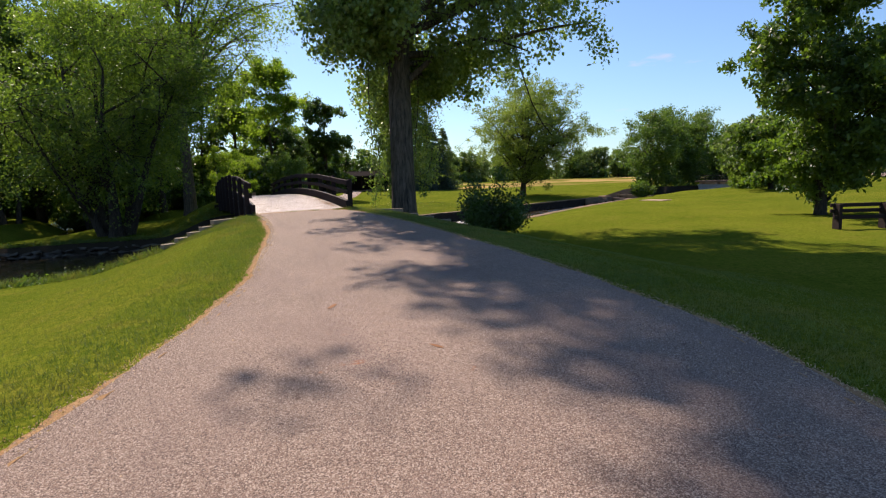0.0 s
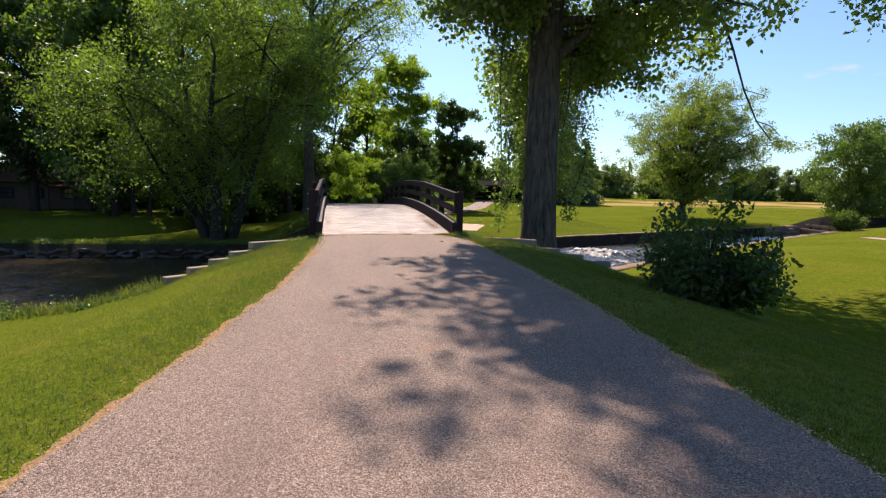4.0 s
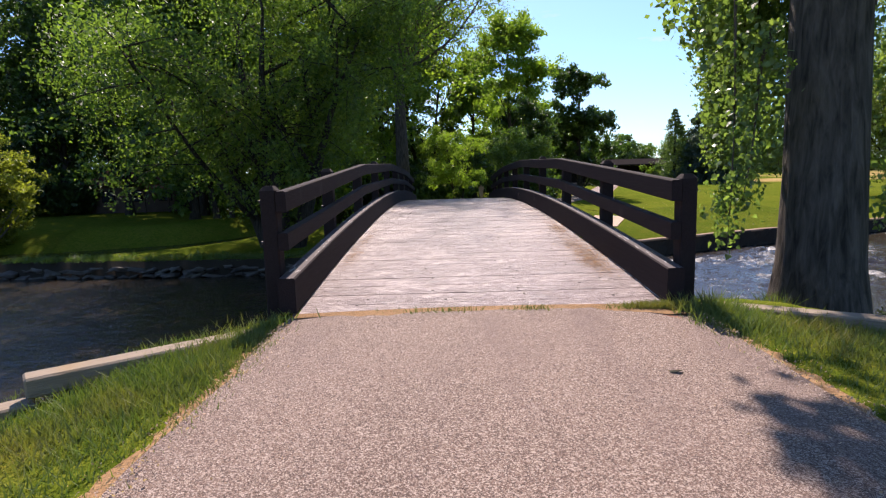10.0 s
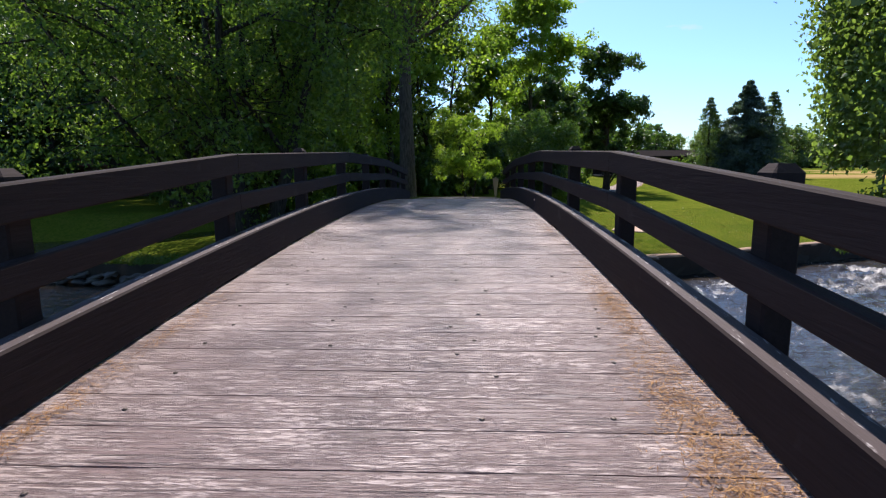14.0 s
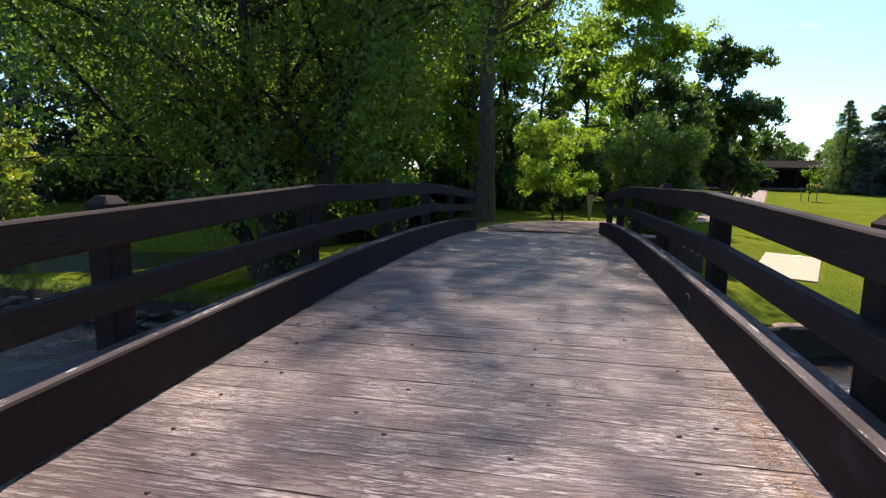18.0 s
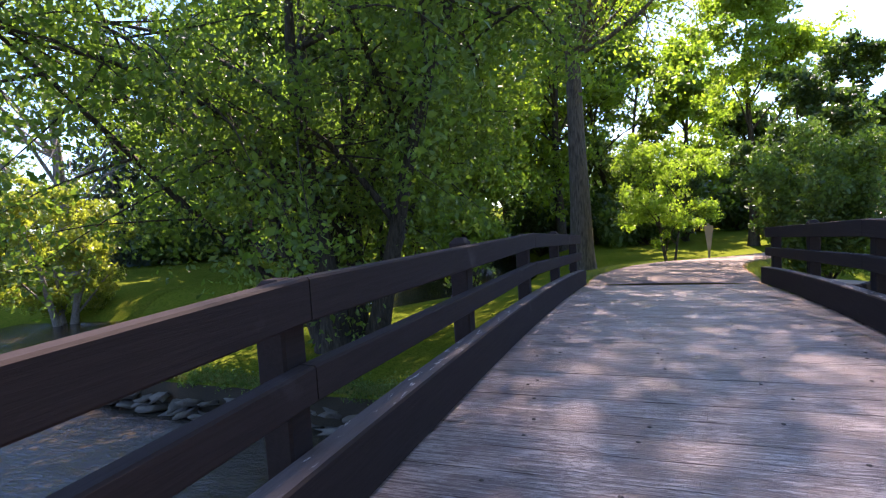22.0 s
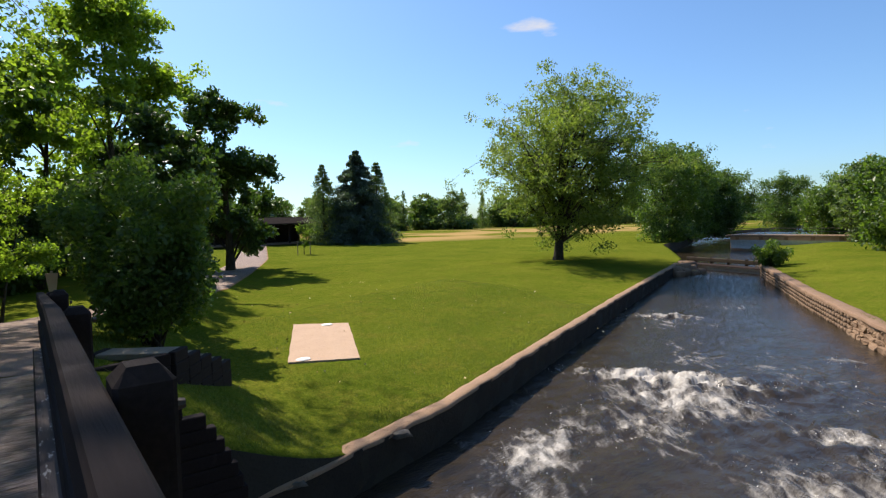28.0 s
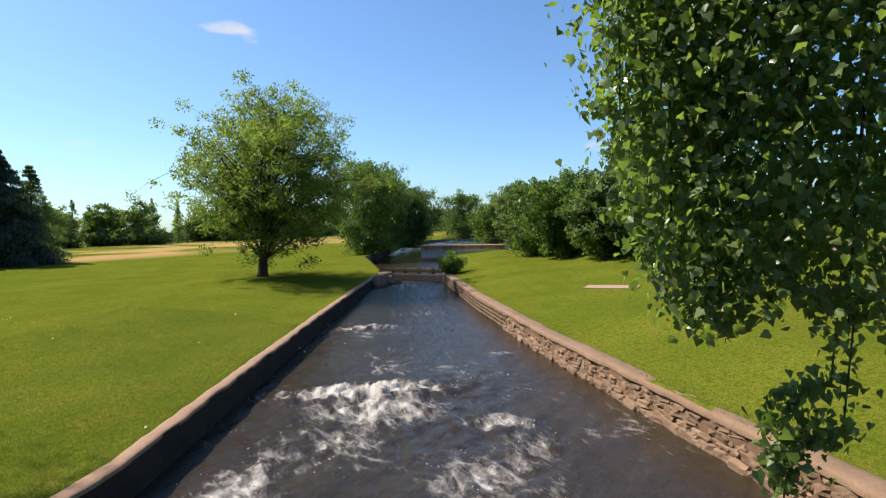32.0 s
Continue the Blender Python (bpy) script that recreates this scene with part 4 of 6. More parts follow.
def build_cottonwood():
    """The big cottonwood at the near end of the bridge, with branches that hang over the river."""
    rng = np.random.default_rng(11)
    x0, y0, z0 = 5.25, 3.45, -1.0
    top = thing("cottonwood_tree", "huge cottonwood with furrowed bark and branches hanging over the river", "tree", (x0, y0, z0))
    V, F = [], []

    def add(path, radii, sides):
        v, f = tube(path, radii, sides)
        o = len(V)
        V.extend(v)
        F.extend([tuple(i + o for i in q) for q in f])

    stem = [Vector(p) for p in ((0, 0, -0.5), (0, 0, 0.15), (0.02, 0.03, 0.7), (0.03, 0.06, 2.0), (0.10, 0.25, 4.5), (0.22, 0.5, 7.0), (0.4, 0.6, 9.5), (0.5, 0.7, 12.5), (0.7, 0.6, 16), (0.8, 0.4, 20.5), (0.9, 0.0, 26.0))]
    add(stem, [0.75, 0.66, 0.58, 0.53, 0.51, 0.50, 0.45, 0.38, 0.28, 0.18, 0.05], 18)
    tips = []
    # limbs: height on the stem, then where each one ends; many unseen, placed for shadows
    ends = [(6.2, (4.6, -3.5, 7.2)), (6.6, (6.6, 0.8, 7.6)), (7.0, (-2.0, -2.4, 8.6)), (7.2, (5.0, 3.8, 8.6)), (7.6, (-1.6, -1.0, 9.9)), (8.2, (1.0, -5.2, 9.0)), (8.6, (-2.2, -1.2, 11.0)),
            (9.0, (6.2, -3.8, 10.6)), (9.4, (3.2, 6.6, 9.8)), (10.0, (7.4, -4.2, 12.2)), (10.5, (5.8, 2.2, 12.8)), (11.0, (0.8, 5.0, 13.2)), (11.5, (0.4, -5.6, 13.6)), (12.0, (8.4, 2.4, 14.4)),
            (12.6, (4.8, -2.6, 15.4)), (13.2, (3.4, 3.8, 16.6)), (14.0, (6.2, -3.2, 17.2)), (15.0, (1.4, 2.8, 19.0)), (16.0, (2.4, -2.2, 19.6)), (17.0, (-1.4, 1.2, 20.4)), (18.0, (0.8, 0.4, 22.0)),
            (6.4, (1.6, 5.2, 7.0)), (6.9, (3.4, 7.4, 8.2)), (13.0, (9.2, -1.0, 16.0)), (14.5, (7.6, 4.0, 18.2)), (15.5, (5.4, -4.6, 19.6)), (16.0, (8.0, 0.5, 20.6)), (17.5, (4.4, 3.0, 22.6)), (17.0, (5.6, -1.0, 23.0)), (12.0, (8.8, -4.6, 13.6)), (11.0, (9.6, 1.8, 12.0)),
            (7.6, (-3.2, -1.8, 9.7)), (8.2, (-3.7, -1.2, 10.2)), (9.0, (-3.9, -0.3, 11.6)), (9.6, (-3.4, 0.8, 12.6)), (10.5, (-3.2, -0.8, 13.2)), (11.5, (-4.2, -2.6, 14.6)), (12.5, (-4.4, 0.4, 16.4)),
            (13.5, (-3.6, -2.0, 18.0)), (15.5, (-6.0, -1.2, 19.4)), (20.0, (-6.5, -2.6, 24.6)), (20.5, (-6.4, -3.4, 25.6)), (20.5, (-6.8, -1.6, 25.6)), (19.5, (-6.2, -4.6, 24.4)), (16.0, (-4.4, -0.4, 21.4)), (9.0, (-1.2, -3.6, 10.8)), (12.0, (-1.6, -4.4, 14.8)), (14.0, (0.2, -4.8, 17.6)),
            (10.0, (3.0, -6.0, 11.0)), (13.0, (3.2, -5.6, 16.0)), (16.5, (2.6, -4.0, 21.6)), (17.0, (-1.8, -2.6, 22.4)), (8.4, (6.8, -5.4, 9.4)), (7.6, (8.8, -2.6, 9.0)), (8.4, (9.6, 0.6, 9.8)),
            (18.0, (-5.0, -0.4, 23.4)), (19.0, (-5.4, -1.4, 25.4)), (20.0, (-3.0, -1.8, 26.4)), (20.0, (-0.6, -2.6, 27.6)), (20.5, (2.4, -1.6, 28.0)), (20.0, (5.4, -2.8, 26.6)), (19.0, (7.6, -3.0, 24.4)),
            (21.0, (1.0, 2.6, 26.6)), (20.0, (4.2, 1.6, 27.4)), (18.5, (7.4, 1.6, 24.6)), (19.0, (-2.2, 2.2, 24.6)), (18.0, (1.4, -5.2, 24.0)), (17.5, (8.8, -1.0, 22.6)), (21.0, (2.8, 0.2, 29.4)), (20.0, (-5.6, -3.0, 25.6)), (20.5, (-4.0, -3.6, 26.8)), (20.5, (-2.0, -4.4, 26.6)), (20.0, (0.5, -5.2, 25.6)), (20.5, (3.0, -5.0, 26.4)), (20.0, (6.0, -4.6, 25.2)), (19.5, (-5.2, -4.4, 24.6)), (20.0, (-5.8, -1.0, 26.8)), (17.0, (-2.6, -3.2, 21.0)), (18.5, (-1.0, -3.8, 23.6)), (20.5, (-3.6, 0.8, 28.0)), (15.0, (0.6, -2.0, 17.0)), (19.0, (2.2, -3.4, 25.6)),
            (15.5, (-5.6, -1.5, 20.2)), (16.0, (-5.0, -0.5, 20.8)), (15.5, (-4.2, -1.2, 20.6)), (15.5, (-3.4, -0.6, 19.8)), (16.0, (-2.8, -1.6, 20.4)), (16.5, (-4.6, -2.2, 21.4)), (16.5, (-5.8, -2.4, 21.6)), (16.0, (-3.2, 0.2, 21.4)), (16.0, (-1.6, -1.0, 20.0)), (16.0, (0.8, -1.2, 20.4)),
            (7.8, (-2.5, -2.3, 9.0)), (7.8, (-1.9, -2.8, 9.2)), (7.6, (-1.4, -2.2, 9.0)), (8.0, (-0.8, -1.8, 9.2)), (8.2, (-2.4, -2.6, 10.0)), (8.0, (-1.5, -3.2, 9.4)), (7.6, (-0.2, -2.6, 8.8)), (7.6, (-2.6, -0.7, 9.0)), (7.6, (-2.9, -1.1, 9.3)), (7.8, (-2.2, -0.9, 9.2)), (7.4, (-1.7, -0.8, 8.8))]
    for h, e in ends:
        a = Vector((0.1 + h * 0.03, 0.05 * h, h))
        lp = limb_path(a, e, rng, 0.16, 7)
        r = 0.17 if h < 9 else 0.12
        add(lp, [r * (1 - 0.85 * i / 6) for i in range(7)], 6)
        for q in range(11):
            w = rng.uniform(0.30, 1.0)
            i = min(5, int(w * 6))
            s = lp[i].lerp(lp[i + 1], w * 6 - i)
            d = Vector(rng.normal(size=3)) * 1.25
            d.z = d.z * 0.6 - 0.35
            add(limb_path(s, s + d, rng, 0.08, 4), [0.028, 0.02, 0.012, 0.004], 4)
            tips += [s + d, s + d * 0.6]
        tips.append(Vector(e))
    # the high crown, lawn side first, limb by limb: unseen, placed to cast shade
    for k in range(36):
        h = rng.uniform(11.0, 18.0)
        e = (rng.uniform(1.5, 9.5), rng.uniform(-5.5, 3.5), h + rng.uniform(2.0, 8.0)) if k < 21 else (rng.uniform(-5.4, -3.8), rng.uniform(-0.4, 1.6), rng.uniform(12.2, 14.4)) if k < 28 else (rng.uniform(-6.8, -3.0), rng.uniform(-2.8, 1.0), rng.uniform(21.5, 25.5))
        lp = limb_path(Vector((0.1 + h * 0.03, 0.05 * h, h)), e, rng, 0.16, 7)
        add(lp, [0.11 * (1 - 0.85 * i / 6) for i in range(7)], 6)
        for q in range(9):
            w = rng.uniform(0.35, 1.0)
            i = min(5, int(w * 6))
            b = lp[i].lerp(lp[i + 1], w * 6 - i)
            d = Vector(rng.normal(size=3)) * 1.2
            tips += [b + d, b + d * 0.5]
    crown = np.array([tuple(p) for p in tips])
    n = 330000
    c = crown[rng.integers(len(crown), size=n)]
    g = rng.normal(size=(n, 3))
    g /= np.linalg.norm(g, axis=1, keepdims=True)
    c = c + g * (rng.random((n, 1)) ** 0.6) * 0.72
    c[:, 2] -= np.abs(rng.normal(size=n)) * 0.22
    c = c[~((np.abs(c[:, 0] - 0.25) < 1.0) & (c[:, 1] < 0.3) & (c[:, 2] < 10.5))]
    part("crown", leaves_mesh("crown", c, 0.16, LEAF_COT, rng, 0.8, 0.82), None, top)
    # hanging sprays: x, y, z of the top, z of the tip, how wide, how many leaves
    H = []
    sprays = [(7.2, 11.15, 7.8, 3.0, 0.30, 700), (7.3, 10.95, 7.6, 2.15, 0.32, 900), (7.25, 10.7, 7.4, 1.65, 0.34, 1000), (7.2, 10.5, 7.4, 1.25, 0.30, 1000), (7.15, 10.3, 7.4, 1.2, 0.30, 1000), (7.1, 10.1, 7.2, 1.25, 0.30, 1000),
              (7.2, 9.75, 7.4, 1.55, 0.38, 1300), (7.1, 9.3, 7.4, 1.3, 0.42, 1400), (7.8, 9.7, 7.4, 1.6, 0.45, 1200), (7.8, 8.8, 7.6, 1.2, 0.45, 1500), (8.1, 10.5, 7.4, 1.6, 0.40, 1200), (8.3, 11.0, 7.6, 2.9, 0.40, 900),
              (7.0, 8.6, 7.4, 1.1, 0.45, 1600), (8.8, 9.6, 7.6, 1.6, 0.40, 1100), (8.6, 8.2, 7.4, 0.9, 0.45, 1300), (7.7, 7.9, 7.6, 1.0, 0.45, 1300), (7.0, 9.86, 0.75, 0.0, 0.12, 130), (7.05, 9.80, 0.35, -0.25, 0.12, 90),
              (3.9, 3.6, 5.8, -0.1, 0.28, 340), (6.3, 4.2, 5.6, 1.6, 0.3, 260), (6.9, 6.2, 6.6, 2.4, 0.4, 360), (4.0, 3.4, 3.0, 0.6, 0.22, 260), (6.4, 3.4, 2.4, 0.2, 0.25, 260), (4.0, 3.5, 7.2, 4.8, 0.3, 400)]
    for x, y, zt, zb, w, k in sprays:
        k = int(k * 2.6)
        a = Vector((x - x0 + rng.normal() * 0.15, y - y0 - 0.4, zt - z0))
        b = Vector((x - x0, y - y0, zb - z0))
        path = [a.lerp(b, u) + Vector((0.10 * math.sin(5 * u + x), 0.10 * math.cos(4 * u + y), 0.25 * math.sin(u * math.pi))) for u in np.linspace(0, 1, 9)]
        if zt < 1:
            path = [Vector((0, 0, 1.1)) + path[0]] + path[1:]
        add(path, [0.035 - 0.0036 * i for i in range(9)] if zt > 1 else [0.008] * 9, 5)
        st = Vector((0.25, 0.5, 7.0))
        if zt > 4:
            add(limb_path(st, a, rng, 0.10, 6), [0.10, 0.085, 0.07, 0.06, 0.05, 0.036], 6)
        u = rng.random(k)
        pp = np.array([tuple(p) for p in path])
        base = np.stack([np.interp(u * 8, range(9), pp[:, j]) for j in range(3)], 1)
        wid = w * (0.55 + 0.9 * np.sin(np.pi * (0.12 + 0.8 * u)))[:, None]
        g = rng.normal(size=(k, 3)) * 0.62
        clump = np.sin(u * 17 + x * 7)[:, None] * 0.3
        H.append(base + g * wid * [1, 1, 0.6] + np.concatenate([clump * w * 0.6, -clump * w * 0.6, clump * 0], 1))
    part("hanging_leaves", leaves_mesh("hanging_leaves", np.concatenate(H), 0.088, LEAF_COT, rng, 1.3, 0.85, heart=True), None, top, "glossy heart-shaped leaves hanging low")
    part("trunk", mesh_of("trunk", V, F, BARK_A, True), None, top)
    # a bare dead branch that dangles from the crown
    dv, df = [], []
    for path, r in (([(5.2, -1.2, 8.0), (5.5, -1.6, 6.6), (5.9, -1.7, 5.4), (6.6, -1.5, 4.5), (7.1, -1.6, 3.9)], 0.04), ([(6.6, -1.5, 4.5), (7.3, -1.3, 4.4), (7.8, -1.2, 4.1)], 0.02), ([(5.9, -1.7, 5.4), (6.6, -1.9, 5.2)], 0.015)):
        v, f = tube([Vector(p) for p in path], [r * (1 - 0.7 * i / len(path)) for i in range(len(path))], 5)
        o = len(dv)
        dv.extend(v)
        df.extend([tuple(i + o for i in q) for q in f])
    part("dead_branch", mesh_of("dead_branch", dv, df, BARK_B, True), None, top, "bare dead branch dangling from the crown")


build_cottonwood()

# the far bank by the bridge
tree("sycamore_tree", "many-stemmed spreading tree on the grassy spit beside the bridge", (-8.0, 20.9), 14.5, 8.4, 4.0, 0.46, 84000, 0.155, LEAF_SYC, BARK_B, 21, limbs=36, twigs=9, stems=6, droop=0.4, shift=(-0.7, 0.3), clump=0.50)
# The tall tree's paler leaf colour stands in for sun glare around its crown.
tree("tall_tree", "tall straight-trunked tree beside the path past the bridge", (-3.4, 35.6), 33.0, 9.4, 11.0, 0.52, 50000, 0.19, LEAF_LIT, BARK_T, 22, limbs=60, twigs=8, lean=(0.5, -1.0), shift=(2.0, 0.0))
tree("young_tree", "small bright green tree with a forked trunk by the path", (0.6, 35.2), 7.0, 2.5, 1.7, 0.11, 18000, 0.12, LEAF_LIT, BARK_B, 23, limbs=14, twigs=6, stems=2)
shrub("round_bush", "dense rounded green bush at the far end of the bridge rail", (3.75, 24.1), 1.75, 4.3, 52000, 0.115, LEAF_MID, 24)
tree("bushy_tree", "dark bushy tree standing behind the rounded bush", (4.7, 30.4), 6.9, 2.5, 0.5, 0.12, 20000, 0.18, LEAF_DRK, BARK_B, 25, limbs=18, twigs=6)
tree("ash_tree", "tall airy tree with a high open crown", (5.6, 45.5), 16.6, 4.4, 6.0, 0.30, 22000, 0.24, LEAF_LIT, BARK_B, 26, limbs=20, twigs=7)
tree("maple_tree", "dark round-crowned maple beyond the path", (13.6, 53.0), 14.2, 4.6, 0.6, 0.32, 26000, 0.32, LEAF_DRK, BARK_B, 27, limbs=22, twigs=6)
# lawn trees
tree("willow_tree", "broad light-green tree standing alone on the lawn by the river", (36.6, 41.3), 13.9, 8.3, 3.9, 0.38, 88000, 0.18, LEAF_LAWN, BARK_B, 31, limbs=64, twigs=8, droop=0.15, lean=(0.6, -0.4), shift=(0.9, -0.9), clump=0.36)
tree("linden_tree", "dense dark green lawn tree with low branches", (25.0, -3.2), 13.4, 4.1, 1.9, 0.24, 56000, 0.22, LEAF_MID, BARK_B, 32, limbs=46, twigs=6)
tree("linden_tree", "dense dark green lawn tree with low branches", (30.5, -9.5), 14.5, 5.4, 2.4, 0.26, 16000, 0.32, LEAF_MID, BARK_B, 33, limbs=24, twigs=6)
spruce((44.2, 90.0), 15.6, 7.0, 41, leaves=64000)
spruce((39.4, 92.0), 13.2, 4.4, 42, "smaller grey-green spruce beside a taller one", 16000, LEAF_FAR)
spruce((48.6, 91.0), 14.0, 4.6, 43, "smaller grey-green spruce beside a taller one", 16000, LEAF_FAR)
shrub("juniper_bush", "dark upright juniper bush in the shade by the path", (4.6, -6.0), 1.15, 1.75, 12000, 0.09, LEAF_DRK, 51, pointed=0.3)

# the wood behind the river
# The paler leaves at (-12, 43) and (-6, 47) also stand in for glare.
WOOD = [(-17, 36.5, 19, 5.0, LEAF_MID), (-19, 36, 20, 5.6, LEAF_MID), (-20.5, 41, 23, 5.4, LEAF_MID), (-12, 43, 23, 6.2, LEAF_LIT), (-6, 47, 24, 6.0, LEAF_LIT), (-17, 47, 25, 6.4, LEAF_MID), (-24, 46, 24, 6.0, LEAF_DRK),
        (-29, 45, 23, 5.6, LEAF_DRK), (-11, 58, 25, 6.5, LEAF_MID), (-2.5, 57, 23, 6.4, LEAF_MID), (3.0, 60, 17, 5.0, LEAF_LIT), (-47, 62, 24, 6.0, LEAF_DRK), (-21, 62, 26, 7, LEAF_DRK), (-36, 62, 25, 7, LEAF_DRK),
        (8.5, 66, 12, 5.0, LEAF_DRK), (-54, 66, 24, 7, LEAF_DRK), (-10, 37.5, 12, 3.6, LEAF_LIT), (-6.5, 70, 24, 7, LEAF_DRK), (-46, 55, 25, 6.5, LEAF_DRK), (-38, 50, 24, 6.0, LEAF_DRK), (-42, 58, 26, 7, LEAF_DRK), (-34, 55, 25, 6.5, LEAF_DRK), (-28, 66, 27, 7, LEAF_DRK), (-15, 68, 27, 7, LEAF_DRK)]
for i, (x, y, h, r, mt) in enumerate(WOOD):
    tree("woodland_tree", "tall leafy woodland tree with a dark slender trunk behind the river", (x, y), h, r, h * 0.13, 0.22 + h * 0.006, 16000, 0.40, mt, BARK_B, 100 + i, limbs=30, twigs=6, group="woodland trees", stems=1 if i % 3 else 2, shape="oval" if i % 2 else "vase")
rng0 = random.Random(8)
for i in range(44):
    x, y = rng0.uniform(-48, 9), rng0.uniform(44, 68)
    if abs(x + 30) < 6 and y < 58:
        continue
    shrub("undergrowth_bush", "dark leafy undergrowth at the foot of the wood", (x, y), rng0.uniform(2.2, 3.6), rng0.uniform(2.8, 6.0), 2600, 0.46, LEAF_DRK if i % 3 else LEAF_MID, 200 + i, group="undergrowth")
tree("leaning_willow", "yellow-green willow leaning over the water with bare low limbs", (-27.6, 26.8), 7.2, 3.5, 1.4, 0.24, 22000, 0.18, LEAF_YEL, BARK_G, 61, limbs=16, twigs=6, stems=3, lean=(1.0, -0.8))
tree("dead_tree", "leafless grey dead tree with long bare limbs", (-39.5, 35.5), 21, 8.5, 6.5, 0.62, 0, 0.1, LEAF_MID, BARK_G, 62, limbs=22, twigs=8)
spruce((-46.5, 46.0), 24, 5.5, 64, "tall dark spruce at the edge of the wood", 12000)
spruce((-56, 37.5), 22, 5.0, 63, "tall thin spruce showing through bare branches", 7000)
for i, (x, y, h, r, mt) in enumerate([(-46, 27, 8, 4.2, LEAF_LIT), (-54, 31, 10, 5, LEAF_FAR), (-40, 31, 7, 3.4, LEAF_MID), (-64, 22, 11, 5, LEAF_FAR), (-75, 10, 12, 6, LEAF_MID), (-60, 44, 16, 6.5, LEAF_FAR), (-80, 30, 15, 7, LEAF_FAR)]):
    tree("riverside_tree", "round leafy tree on the far bank upstream", (x, y), h, r, 0.9, 0.2, 8000, 0.42, mt, BARK_B, 300 + i, limbs=16, twigs=5, group="upstream trees")
# right bank downstream and beyond the weir
for i, (x, y, h, r, mt) in enumerate([(47, 16, 6.6, 3.4, LEAF_FAR), (53, 20, 8, 4.0, LEAF_MID), (58, 24, 7.4, 4.2, LEAF_MID), (66, 24, 8, 4.6, LEAF_MID), (42, 11, 6.0, 3.0, LEAF_MID), (60, 14, 11, 5, LEAF_MID), (74, 30, 9, 4.5, LEAF_FAR), (84, 36, 8, 5, LEAF_MID),
                                      (70, 52, 13, 6.0, LEAF_MID), (78, 56, 14.5, 6.0, LEAF_MID), (84, 56, 12, 5.2, LEAF_MID), (90, 60, 15, 7, LEAF_MID), (110, 62, 13, 6, LEAF_MID), (126, 58, 12, 6, LEAF_MID), (94, 57, 10, 4.6, LEAF_DRK)]):
    tree("bank_tree", "leafy tree on the river bank by the weir", (x, y), h, r, 0.8, 0.2, 22000, 0.30, mt, BARK_B, 400 + i, limbs=34, twigs=6, clump=0.7, group="weir trees")
# low trees that close the view up the backwater
for i, (x, y, h, r) in enumerate(((-45.5, 20.6, 7.6, 3.4), (-51.0, 16.0, 8.6, 4.0), (-57.0, 27.5, 10.0, 4.6), (-60.0, 21.0, 9.4, 4.4))):
    tree("bank_tree", "light green leafy tree beside the brown backwater", (x, y), h, r, 0.5, 0.2, 16000, 0.27, LEAF_MID, BARK_B, 440 + i, limbs=30, twigs=6, clump=0.7, group="backwater trees")
# the far edge of the field
rng0 = random.Random(3)
k = 0
for x in np.arange(-30, 330, 3.4):
    y = 166 + rng0.uniform(-10, 16) - 0.18 * max(0, x - 60)
    if rng0.random() < 0.26 and x > 40:
        spruce((x, y - 6), rng0.uniform(10, 15), rng0.uniform(2.2, 3.2), 500 + k, "distant pointed spruce at the edge of the field", 2600, LEAF_FAR)
    else:
        tree("field_edge_tree", "distant round tree at the edge of the field", (x, y), rng0.uniform(8.5, 12.5), rng0.uniform(4.5, 6.5), 0.1, 0.3, 5200, 0.66, LEAF_FAR if k % 3 else LEAF_MID, BARK_B, 500 + k, limbs=22, twigs=5, clump=0.75, group="field edge trees")
    if k % 2:
        shrub("hedge_bush", "leafy bush under the trees at the field's edge", (x + 1.5, y - 5), 4.2, rng0.uniform(3.0, 5.0), 1100, 0.8, LEAF_MID if k % 4 == 1 else LEAF_FAR, 900 + k, group="field edge bushes")
    k += 1
for i, (x, y, h, r) in enumerate([(24, 106, 8, 4), (30, 108, 7, 4), (36, 107, 9, 4.5), (19, 110, 10, 5)]):
    tree("dark_tree", "dark leafy tree behind the picnic shelter", (x, y), h, r, 0.1, 0.25, 5000, 0.5, LEAF_DRK, BARK_B, 950 + i, limbs=18, twigs=5, group="trees behind the shelter")
for i in range(22):
    a = radians(95 + i * 11.5)
    x, y = 130 * math.sin(a) + 0, 130 * math.cos(a) - 10
    if x < -30 and y > 0:
        continue
    tree("park_tree", "large leafy park tree in the distance", (x, y), rng0.uniform(12, 17), rng0.uniform(6, 9), 1.5, 0.35, 2600, 1.2, LEAF_MID, BARK_B, 600 + i, limbs=12, twigs=4, group="distant park trees")


# ---------------------------------------------------------------- banks, walls and timbers
def lump(seed, size, sub=2, rough=0.22):
    """A worn rounded stone."""
    bm = bmesh.new()
    bmesh.ops.create_icosphere(bm, subdivisions=sub, radius=0.5)
    for v in bm.verts:
        d = v.co.normalized()
        q = Vector((abs(d.x) ** 0.55 * math.copysign(1, d.x), abs(d.y) ** 0.55 * math.copysign(1, d.y), abs(d.z) ** 0.55 * math.copysign(1, d.z)))
        k = 1 + rough * noise.noise(d * 1.7 + Vector((seed * 3.7, 0, 0)))
        v.co = Vector((q.x * size[0], q.y * size[1], q.z * size[2])) * 0.5 * k
    me = bpy.data.meshes.new("stone")
    bm.to_mesh(me)
    bm.free()
    me.polygons.foreach_set("use_smooth", [True] * len(me.polygons))
    return me


